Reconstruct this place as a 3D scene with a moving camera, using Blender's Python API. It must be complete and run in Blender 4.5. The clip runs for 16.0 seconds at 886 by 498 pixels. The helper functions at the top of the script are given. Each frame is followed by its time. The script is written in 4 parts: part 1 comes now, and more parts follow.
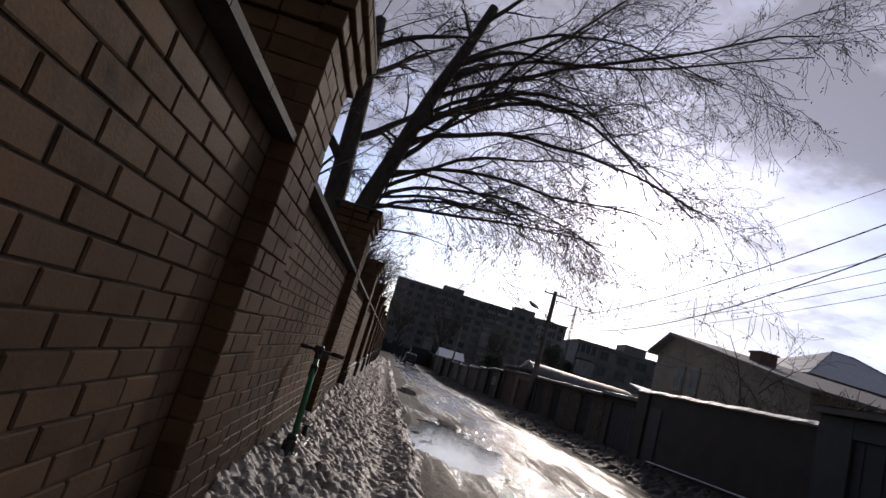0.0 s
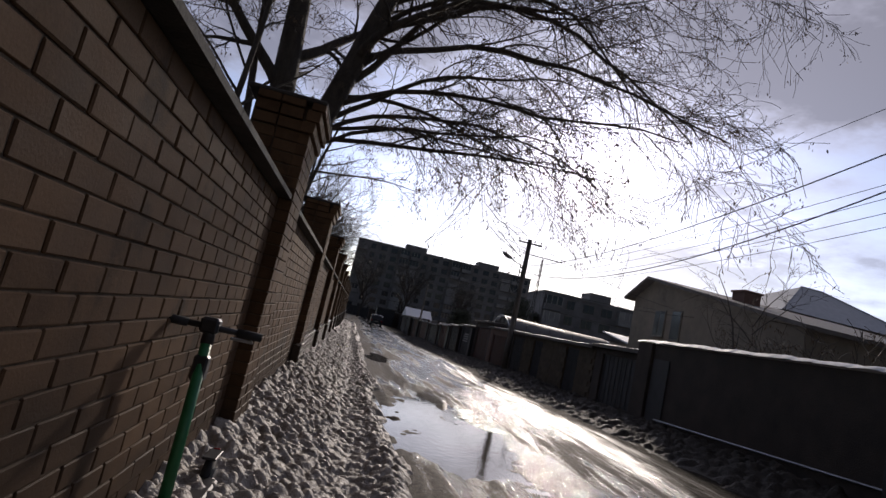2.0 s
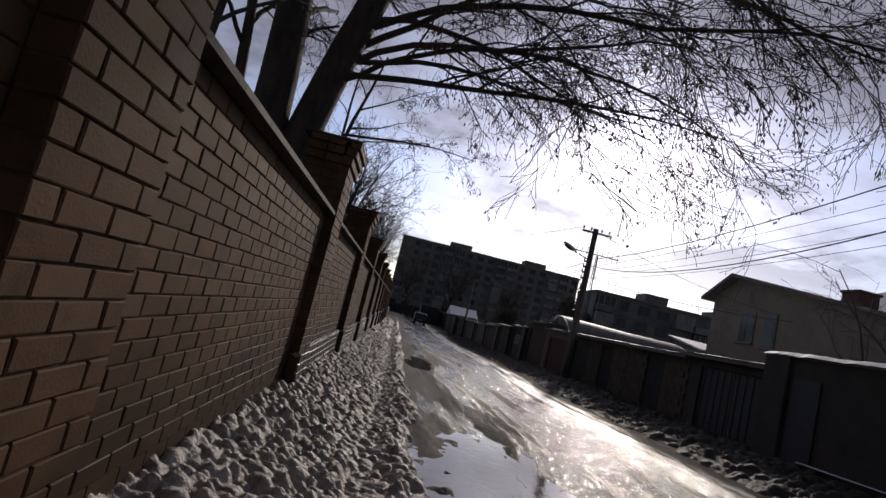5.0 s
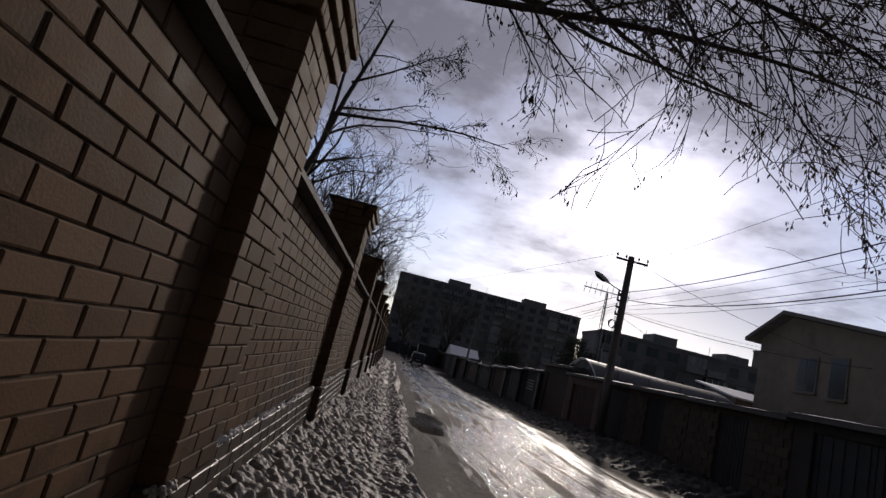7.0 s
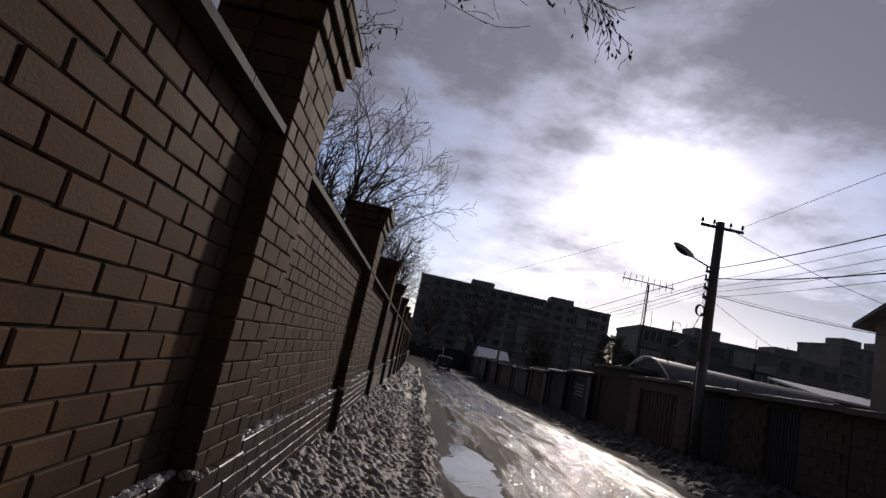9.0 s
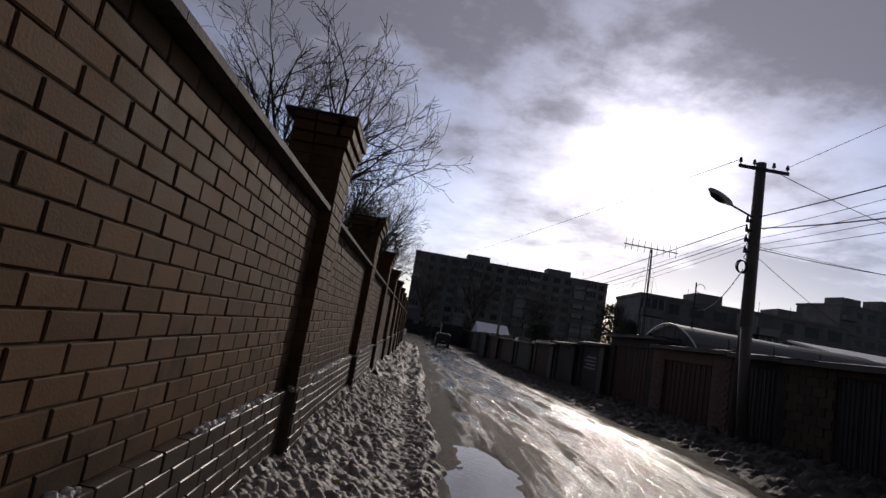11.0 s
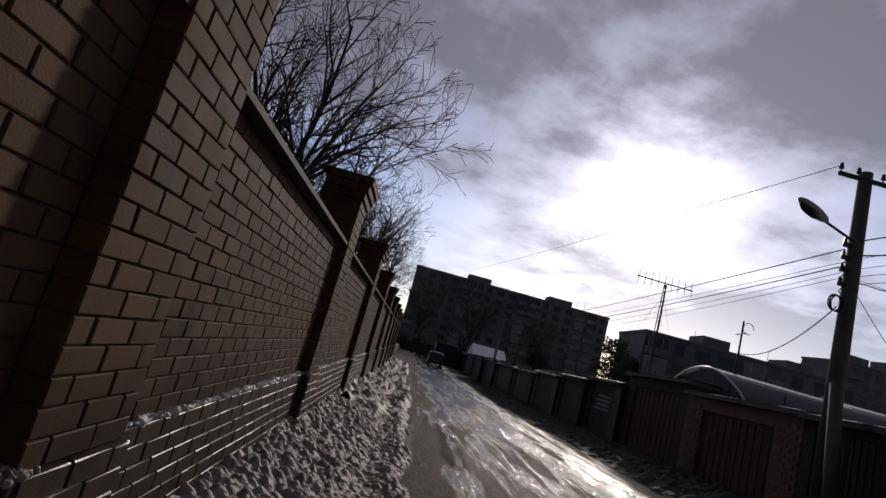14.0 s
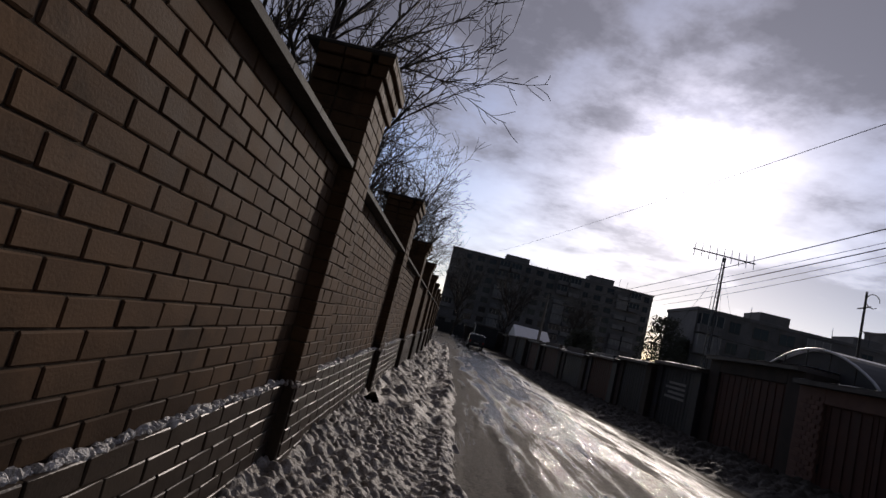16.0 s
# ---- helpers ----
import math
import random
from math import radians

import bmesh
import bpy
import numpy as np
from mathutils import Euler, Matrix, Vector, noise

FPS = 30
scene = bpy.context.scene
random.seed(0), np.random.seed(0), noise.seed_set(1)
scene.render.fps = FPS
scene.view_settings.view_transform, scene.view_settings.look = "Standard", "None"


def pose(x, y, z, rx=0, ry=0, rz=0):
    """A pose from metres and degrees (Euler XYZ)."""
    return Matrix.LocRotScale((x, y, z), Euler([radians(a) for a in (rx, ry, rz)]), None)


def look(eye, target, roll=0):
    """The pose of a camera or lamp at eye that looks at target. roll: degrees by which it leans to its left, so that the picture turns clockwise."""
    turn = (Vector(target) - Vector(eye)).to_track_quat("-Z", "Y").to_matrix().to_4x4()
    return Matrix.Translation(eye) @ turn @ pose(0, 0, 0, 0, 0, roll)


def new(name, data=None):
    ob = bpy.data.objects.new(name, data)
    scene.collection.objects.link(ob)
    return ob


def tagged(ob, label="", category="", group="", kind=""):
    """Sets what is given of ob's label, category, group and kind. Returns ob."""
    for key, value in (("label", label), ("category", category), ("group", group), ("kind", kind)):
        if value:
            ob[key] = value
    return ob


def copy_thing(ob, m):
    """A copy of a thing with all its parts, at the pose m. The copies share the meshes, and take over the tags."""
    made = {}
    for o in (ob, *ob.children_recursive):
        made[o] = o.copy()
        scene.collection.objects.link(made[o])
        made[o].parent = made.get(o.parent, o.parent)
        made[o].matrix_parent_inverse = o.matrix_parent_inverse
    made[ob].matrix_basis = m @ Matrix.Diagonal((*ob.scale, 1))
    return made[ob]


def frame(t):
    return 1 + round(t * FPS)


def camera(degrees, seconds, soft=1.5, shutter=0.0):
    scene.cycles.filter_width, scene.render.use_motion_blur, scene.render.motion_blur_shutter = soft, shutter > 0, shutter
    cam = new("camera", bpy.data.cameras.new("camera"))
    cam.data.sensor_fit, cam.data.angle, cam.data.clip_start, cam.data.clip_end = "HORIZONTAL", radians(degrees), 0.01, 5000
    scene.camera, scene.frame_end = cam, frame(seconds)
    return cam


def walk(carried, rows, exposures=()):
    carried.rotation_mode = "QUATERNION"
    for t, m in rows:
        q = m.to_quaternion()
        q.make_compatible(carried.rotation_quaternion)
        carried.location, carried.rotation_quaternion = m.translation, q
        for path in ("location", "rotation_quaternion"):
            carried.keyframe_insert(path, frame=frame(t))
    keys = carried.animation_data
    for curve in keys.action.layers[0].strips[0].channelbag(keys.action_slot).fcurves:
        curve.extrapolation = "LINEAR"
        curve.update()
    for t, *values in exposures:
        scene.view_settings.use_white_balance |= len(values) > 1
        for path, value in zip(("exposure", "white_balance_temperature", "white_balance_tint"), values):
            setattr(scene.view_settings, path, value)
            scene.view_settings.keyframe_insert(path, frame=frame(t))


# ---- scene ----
cam = camera(77.0, 16.0)
PATH = [
    (0, (0.651, -2.426, 1.483), (0.739, -0.462, 1.853), 16.7),
    (0.5, (0.539, -1.898, 1.458), (0.562, 0.075, 1.783), 17.9),
    (1, (0.586, -1.319, 1.469), (0.659, 0.656, 1.775), 14.7),
    (1.5, (0.64, -0.685, 1.523), (0.811, 1.281, 1.848), 13.0),
    (2, (0.685, 0.112, 1.481), (0.947, 2.077, 1.746), 12.9),
    (2.5, (0.676, 0.613, 1.489), (0.872, 2.582, 1.782), 14.0),
    (3, (0.724, 1.105, 1.465), (0.895, 3.071, 1.786), 14.7),
    (3.5, (0.775, 1.687, 1.495), (0.98, 3.656, 1.782), 13.8),
    (4, (0.829, 2.124, 1.462), (0.954, 4.099, 1.755), 14.5),
    (4.5, (0.886, 2.699, 1.447), (1.048, 4.677, 1.693), 14.2),
    (4.7, (0.9, 2.961, 1.447), (1.013, 4.946, 1.663), 14.0),
    (6.8, (0.662, 6.866, 1.42), (0.767, 8.825, 1.808), 13.0),
    (7, (0.721, 7.147, 1.438), (0.808, 9.112, 1.798), 14.4),
    (7.5, (0.760, 7.850, 1.490), (0.930, 9.818, 1.810), 14.0),
    (8, (0.750, 9.090, 1.460), (0.850, 11.059, 1.798), 14.0),
    (8.5, (0.790, 10.450, 1.400), (0.897, 12.420, 1.730), 11.8),
    (9, (0.802, 11.790, 1.390), (0.815, 13.758, 1.743), 12.5),
    (11.3, (0.893, 14.476, 1.358), (0.942, 16.457, 1.632), 9.7),
    (11.5, (0.853, 14.676, 1.339), (0.876, 16.658, 1.605), 10.3),
    (12, (0.858, 15.261, 1.373), (1.017, 17.251, 1.5), 14.5),
    (12.5, (0.869, 15.74, 1.388), (1.149, 17.718, 1.48), 10.3),
    (13, (0.889, 16.242, 1.368), (1.042, 18.226, 1.561), 11.6),
    (13.5, (0.986, 16.737, 1.364), (1.097, 18.719, 1.606), 11.0),
    (14, (0.994, 17.284, 1.336), (1.022, 19.254, 1.678), 15.5),
    (14.5, (1.077, 17.835, 1.294), (1.102, 19.806, 1.634), 13.8),
    (15, (1.007, 18.662, 1.317), (0.925, 20.636, 1.63), 15.8),
    (15.5, (0.981, 19.291, 1.323), (0.879, 21.269, 1.599), 12.8),
    (16, (0.894, 19.991, 1.321), (0.815, 21.974, 1.57), 14.4),
]
walk(cam, [(t, look(eye, target, roll)) for t, eye, target, roll in PATH],
     exposures=[(0, 0.24, 7000, 16), (2, 0.14, 7000, 16), (4.5, -0.06, 7000, 16), (7, -0.46, 7000, 16), (11.5, -0.45, 7000, 16), (12.5, -0.33, 7000, 16), (14, -0.48, 7000, 16), (16, -0.5, 7000, 16)])

# ---- light ----
SUN_AZ, SUN_EL = radians(20.3), radians(20.3)     # to the right of the road's direction, above the horizon
SUN_DIR = Vector((math.sin(SUN_AZ) * math.cos(SUN_EL), math.cos(SUN_AZ) * math.cos(SUN_EL), math.sin(SUN_EL)))
sun = new("sun", bpy.data.lights.new("sun", "SUN"))
sun.data.energy, sun.data.angle, sun.data.color = 2.05, radians(2.5), (1.0, 0.94, 0.86)
sun.matrix_world = look(SUN_DIR * 100, (0, 0, 0))


class Nodes:
    """Short hand for wiring a node tree."""

    def __init__(self, tree):
        self.tree = tree
        self.tree.nodes.clear()

    def set(self, n, k, v):
        sock = n.inputs[k]
        if isinstance(v, bpy.types.NodeSocket):
            self.tree.links.new(v, sock)
        else:
            sock.default_value = v

    def math(self, op, a, b=0.0, clamp=False):
        n = self.tree.nodes.new("ShaderNodeMath")
        n.operation, n.use_clamp = op, clamp
        self.set(n, 0, a)
        self.set(n, 1, b)
        return n.outputs[0]

    def ramp(self, fac, stops):
        n = self.tree.nodes.new("ShaderNodeValToRGB")
        el = n.color_ramp.elements
        while len(el) < len(stops):
            el.new(0.5)
        for e, (p, c) in zip(el, stops):
            e.position, e.color = p, ((*c, 1) if len(c) == 3 else c)
        self.set(n, "Fac", fac)
        return n.outputs["Color"]

    def mix(self, fac, a, b, blend="MIX"):
        n = self.tree.nodes.new("ShaderNodeMix")
        n.data_type, n.blend_type = "RGBA", blend
        self.set(n, 0, fac)
        self.set(n, 6, a)
        self.set(n, 7, b)
        return n.outputs[2]

    def noise(self, vec, scale, detail=4.0, rough=0.55):
        n = self.tree.nodes.new("ShaderNodeTexNoise")
        self.set(n, "Vector", vec)
        n.inputs["Scale"].default_value, n.inputs["Detail"].default_value = scale, detail
        n.inputs["Roughness"].default_value = rough
        return n.outputs["Fac"]


def g3(v):
    return (v, v, v)


# sky: clear blue low down, a broken sheet of grey-white cloud that glows towards the sun
world = bpy.data.worlds.new("world")
scene.world = world
world.use_nodes = True
w = Nodes(world.node_tree)
sky = w.tree.nodes.new("ShaderNodeTexSky")
sky.sky_type, sky.sun_disc, sky.sun_elevation, sky.sun_rotation = "NISHITA", False, SUN_EL, SUN_AZ
sky.air_density, sky.dust_density = 1.0, 0.5
tc = w.tree.nodes.new("ShaderNodeTexCoord").outputs["Generated"]
sep = w.tree.nodes.new("ShaderNodeSeparateXYZ")
w.set(sep, 0, tc)
up = w.math("ADD", w.math("MAXIMUM", sep.outputs[2], 0.0), 0.16)
flat = w.tree.nodes.new("ShaderNodeCombineXYZ")
w.set(flat, 0, w.math("DIVIDE", sep.outputs[0], up))
w.set(flat, 1, w.math("DIVIDE", sep.outputs[1], up))
flat.inputs[2].default_value = 3.7
big = w.noise(flat.outputs[0], 0.9, 7.0, 0.56)
small = w.noise(flat.outputs[0], 2.6, 6.0, 0.6)
cover = w.math("ADD", w.math("MULTIPLY", big, 0.62), w.math("MULTIPLY", small, 0.38))
low_sky = w.math("POWER", w.math("SUBTRACT", 1.0, w.math("MAXIMUM", sep.outputs[2], 0.0)), 4.5)
cloud_fac = w.math("MULTIPLY", w.math("SUBTRACT", cover, 0.40), 7.0, clamp=True)
cloud_fac = w.math("MULTIPLY", cloud_fac, w.math("SUBTRACT", 1.0, w.math("MULTIPLY", low_sky, 0.95)))
dot = w.tree.nodes.new("ShaderNodeVectorMath")
dot.operation = "DOT_PRODUCT"
w.set(dot, 0, tc)
dot.inputs[1].default_value = SUN_DIR
d = w.math("MAXIMUM", dot.outputs["Value"], 0.0)
halo = w.math("ADD", w.math("MULTIPLY", w.math("POWER", d, 260.0), 4.0), w.math("MULTIPLY", w.math("POWER", d, 13.0), 0.13))
toward = w.math("POWER", w.math("MULTIPLY", w.math("ADD", dot.outputs["Value"], 1.0), 0.5), 2.3)
base_light = w.math("ADD", w.math("MULTIPLY", toward, 0.80), 0.01)
thick = w.ramp(cover, [(0.40, g3(1.0)), (0.49, g3(0.86)), (0.57, g3(0.46))])
cloud_col = w.mix(1.0, thick, (0.70, 0.75, 0.97, 1), "MULTIPLY")
lit = w.tree.nodes.new("ShaderNodeVectorMath")
lit.operation = "SCALE"
w.set(lit, 0, cloud_col)
w.set(lit, "Scale", w.math("ADD", halo, base_light))
blue = w.tree.nodes.new("ShaderNodeVectorMath")
blue.operation = "SCALE"
w.set(blue, 0, w.mix(1.0, sky.outputs[0], (0.80, 0.90, 1.15, 1), "MULTIPLY"))
around = w.math("POWER", w.math("MULTIPLY", w.math("ADD", dot.outputs["Value"], 1.0), 0.5), 1.5)
w.set(blue, "Scale", w.math("MULTIPLY", w.math("ADD", w.math("MULTIPLY", around, 0.94), 0.30), 0.10))
veil = w.tree.nodes.new("ShaderNodeVectorMath")
veil.operation = "ADD"
w.set(veil, 0, blue.outputs[0])
glow = w.tree.nodes.new("ShaderNodeVectorMath")
glow.operation = "SCALE"
glow.inputs[0].default_value = (1.0, 0.94, 0.98)
haze = w.math("MULTIPLY", w.math("MULTIPLY", low_sky, w.math("POWER", d, 6.0)), 0.75)
w.set(glow, "Scale", w.math("ADD", w.math("MULTIPLY", halo, 0.5), haze))
w.set(veil, 1, glow.outputs[0])
final = w.mix(cloud_fac, veil.outputs[0], lit.outputs[0])
bg = w.tree.nodes.new("ShaderNodeBackground")
w.set(bg, "Color", final)
bg.inputs["Strength"].default_value = 1.0
out = w.tree.nodes.new("ShaderNodeOutputWorld")
w.set(out, "Surface", bg.outputs[0])


# ---- materials ----
def material(name, dark, light, rough=(0.6, 0.9), scale=6.0, fine=60.0, bump=0.3, metal=0.0, per_piece=0.0,
             stretch=(1, 1, 1), stain=None, depth=0.01, spec=0.5, damp=None):
    """Two colours mixed by broad and fine noise; rough is a range; per_piece varies pieces by their own random number."""
    m = bpy.data.materials.new(name)
    m.use_nodes = True
    n = Nodes(m.node_tree)
    geo = n.tree.nodes.new("ShaderNodeNewGeometry").outputs["Position"]
    mp = n.tree.nodes.new("ShaderNodeVectorMath")
    mp.operation = "MULTIPLY"
    n.set(mp, 0, geo)
    mp.inputs[1].default_value = stretch
    v = mp.outputs[0]
    a, b = n.noise(v, scale, 5.0), n.noise(v, fine, 3.0)
    fac = n.math("ADD", n.math("MULTIPLY", a, 0.7), n.math("MULTIPLY", b, 0.3))
    fac = n.math("MULTIPLY", n.math("SUBTRACT", fac, 0.32), 2.8, clamp=True)
    if per_piece:
        rnd = n.tree.nodes.new("ShaderNodeObjectInfo").outputs["Random"]
        isl = n.tree.nodes.new("ShaderNodeNewGeometry").outputs["Random Per Island"]
        mixed = n.math("FRACT", n.math("ADD", rnd, isl))
        fac = n.math("ADD", n.math("MULTIPLY", fac, 1 - per_piece), n.math("MULTIPLY", mixed, per_piece), clamp=True)
    col = n.ramp(fac, [(0.0, dark), (1.0, light)])
    if stain:
        s_col, s_scale, s_at = stain
        sn = n.noise(v, s_scale, 6.0, 0.65)
        col = n.mix(n.math("MULTIPLY", n.math("SUBTRACT", sn, s_at), 6.0, clamp=True), col, (*s_col, 1))
    p = n.tree.nodes.new("ShaderNodeBsdfPrincipled")
    gloss = n.math("ADD", n.math("MULTIPLY", a, rough[1] - rough[0]), rough[0])
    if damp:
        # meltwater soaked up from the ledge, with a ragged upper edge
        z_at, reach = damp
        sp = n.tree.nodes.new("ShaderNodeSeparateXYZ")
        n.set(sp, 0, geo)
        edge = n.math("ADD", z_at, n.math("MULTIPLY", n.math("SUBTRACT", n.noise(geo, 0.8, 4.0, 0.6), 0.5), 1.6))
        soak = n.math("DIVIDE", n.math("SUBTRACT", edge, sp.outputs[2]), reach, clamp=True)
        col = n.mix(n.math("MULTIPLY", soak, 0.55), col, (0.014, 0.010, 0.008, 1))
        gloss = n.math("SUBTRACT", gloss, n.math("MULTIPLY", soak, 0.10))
    n.set(p, "Base Color", col)
    n.set(p, "Roughness", gloss)
    p.inputs["Metallic"].default_value = metal
    p.inputs["Specular IOR Level"].default_value = spec
    if bump:
        bn = n.tree.nodes.new("ShaderNodeBump")
        bn.inputs["Strength"].default_value, bn.inputs["Distance"].default_value = bump, depth
        n.set(bn, "Height", n.math("ADD", b, n.math("MULTIPLY", a, 0.6)))
        n.set(p, "Normal", bn.outputs[0])
    o = n.tree.nodes.new("ShaderNodeOutputMaterial")
    n.set(o, "Surface", p.outputs[0])
    return m


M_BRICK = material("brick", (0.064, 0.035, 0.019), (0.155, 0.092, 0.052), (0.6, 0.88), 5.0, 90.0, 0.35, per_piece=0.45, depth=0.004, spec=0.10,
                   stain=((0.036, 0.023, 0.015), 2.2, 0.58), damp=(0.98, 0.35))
M_PLINTH = material("plinth_brick", (0.028, 0.020, 0.015), (0.075, 0.055, 0.040), (0.25, 0.5), 5.0, 80.0, 0.35, per_piece=0.4, depth=0.004, spec=0.22)
M_MORTAR = material("mortar", (0.05, 0.037, 0.027), (0.12, 0.09, 0.064), (0.8, 0.95), 9.0, 120.0, 0.5, depth=0.006, spec=0.1)
M_COPING = material("coping", (0.024, 0.021, 0.019), (0.085, 0.078, 0.07), (0.6, 0.85), 4.0, 60.0, 0.5, depth=0.006, spec=0.15)
M_SNOW = material("dirty_snow", (0.15, 0.126, 0.104), (0.47, 0.425, 0.38), (0.40, 0.75), 7.0, 36.0, 0.9, depth=0.02, spec=0.35,
                  stain=((0.14, 0.108, 0.082), 3.2, 0.56))
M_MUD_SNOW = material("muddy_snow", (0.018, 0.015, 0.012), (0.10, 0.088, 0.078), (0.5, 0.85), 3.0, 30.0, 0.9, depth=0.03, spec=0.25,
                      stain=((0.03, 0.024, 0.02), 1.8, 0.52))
M_SNOW_CLEAN = material("snow", (0.70, 0.71, 0.74), (0.86, 0.87, 0.9), (0.5, 0.75), 6.0, 60.0, 0.4, depth=0.01)
M_SLUSH = material("ledge_slush", (0.36, 0.34, 0.32), (0.72, 0.70, 0.68), (0.25, 0.55), 20.0, 120.0, 0.9, depth=0.008)
M_BARK = material("bark", (0.035, 0.028, 0.024), (0.10, 0.085, 0.07), (0.8, 0.95), 8.0, 60.0, 0.8, stretch=(1, 1, 0.3), depth=0.02)
M_TWIG = material("twig", (0.03, 0.024, 0.02), (0.075, 0.06, 0.048), (0.7, 0.9), 8.0, 40.0, 0.0)
M_LEAF = material("dry_leaf", (0.06, 0.04, 0.025), (0.16, 0.105, 0.06), (0.6, 0.8), 8.0, 40.0, 0.0)
M_BLACK = material("black_metal", (0.012, 0.012, 0.013), (0.03, 0.03, 0.032), (0.3, 0.5), 12.0, 90.0, 0.1, depth=0.002)
M_RUBBER = material("rubber", (0.015, 0.015, 0.015), (0.03, 0.03, 0.03), (0.7, 0.9), 12.0, 90.0, 0.2, depth=0.002)
M_STEEL = material("galvanised_steel", (0.28, 0.29, 0.30), (0.45, 0.46, 0.47), (0.3, 0.5), 8.0, 80.0, 0.1, metal=0.9, depth=0.002)
M_POLE = material("weathered_concrete", (0.07, 0.06, 0.052), (0.16, 0.14, 0.12), (0.7, 0.9), 4.0, 60.0, 0.4, stretch=(1, 1, 0.4), depth=0.005)
M_WALL_R = material("grey_render", (0.038, 0.029, 0.024), (0.085, 0.067, 0.056), (0.75, 0.95), 2.0, 40.0, 0.4, stain=((0.05, 0.042, 0.036), 0.9, 0.56))
M_STONE = material("shell_stone", (0.06, 0.045, 0.03), (0.13, 0.10, 0.064), (0.8, 0.95), 4.0, 60.0, 0.5, per_piece=0.5, depth=0.01)
M_GREEN = material("green_paint", (0.012, 0.13, 0.045), (0.02, 0.20, 0.07), (0.35, 0.5), 6.0, 60.0, 0.05)
M_RUST = material("rusty_steel", (0.055, 0.022, 0.015), (0.12, 0.048, 0.032), (0.55, 0.85), 3.0, 50.0, 0.3, stain=((0.05, 0.03, 0.025), 1.6, 0.56))
M_GATE_GREY = material("grey_steel_gate", (0.026, 0.026, 0.028), (0.06, 0.06, 0.064), (0.5, 0.8), 3.0, 50.0, 0.2, stain=((0.07, 0.035, 0.022), 2.0, 0.60))
M_PINK = material("pink_brick", (0.15, 0.085, 0.065), (0.26, 0.155, 0.125), (0.75, 0.95), 4.0, 60.0, 0.4, per_piece=0.4, depth=0.006)
M_HOUSE = material("cream_render", (0.16, 0.135, 0.108), (0.26, 0.225, 0.18), (0.75, 0.95), 1.5, 40.0, 0.3, stain=((0.12, 0.10, 0.08), 0.8, 0.60))
M_ROOF = material("slate_roof", (0.08, 0.07, 0.065), (0.17, 0.155, 0.145), (0.55, 0.85), 3.0, 40.0, 0.3)
M_ROOF_GREY = material("grey_sheet_roof", (0.30, 0.31, 0.33), (0.45, 0.46, 0.48), (0.4, 0.6), 3.0, 40.0, 0.1)
M_PANEL = material("concrete_panel", (0.17, 0.165, 0.168), (0.30, 0.288, 0.285), (0.75, 0.95), 0.4, 6.0, 0.2, stain=((0.15, 0.14, 0.14), 0.25, 0.58))
M_PANEL_B = material("balcony_panel", (0.22, 0.22, 0.22), (0.40, 0.39, 0.385), (0.7, 0.9), 0.8, 6.0, 0.1)
M_WOOD = material("painted_wood", (0.45, 0.43, 0.40), (0.62, 0.60, 0.57), (0.5, 0.7), 4.0, 40.0, 0.2)
M_EARTH = material("frozen_earth", (0.07, 0.06, 0.05), (0.20, 0.18, 0.165), (0.7, 0.95), 0.6, 12.0, 0.4, stain=((0.52, 0.52, 0.54), 0.5, 0.55))
M_FRAME = material("weathered_frame", (0.10, 0.085, 0.07), (0.19, 0.165, 0.14), (0.5, 0.7), 4.0, 40.0, 0.2)
M_LAMP = material("lamp_housing", (0.40, 0.40, 0.40), (0.55, 0.55, 0.54), (0.4, 0.6), 9.0, 60.0, 0.1)
M_CAR = material("dark_car_paint", (0.02, 0.022, 0.026), (0.04, 0.042, 0.05), (0.15, 0.35), 6.0, 60.0, 0.0)
M_RED = material("red_lens", (0.30, 0.02, 0.02), (0.40, 0.03, 0.03), (0.15, 0.3), 6.0, 60.0, 0.0)
M_YELLOW = material("yellow_leaf", (0.34, 0.30, 0.06), (0.46, 0.40, 0.08), (0.5, 0.7), 9.0, 60.0, 0.0)
M_CERAMIC = material("insulator", (0.05, 0.03, 0.025), (0.09, 0.06, 0.05), (0.15, 0.3), 9.0, 60.0, 0.0)


def make_glass(name, tint):
    m = bpy.data.materials.new(name)
    m.use_nodes = True
    p = m.node_tree.nodes["Principled BSDF"]
    p.inputs["Base Color"].default_value, p.inputs["Roughness"].default_value = (*tint, 1), 0.06
    return m


M_GLASS = make_glass("window_glass", (0.03, 0.035, 0.045))


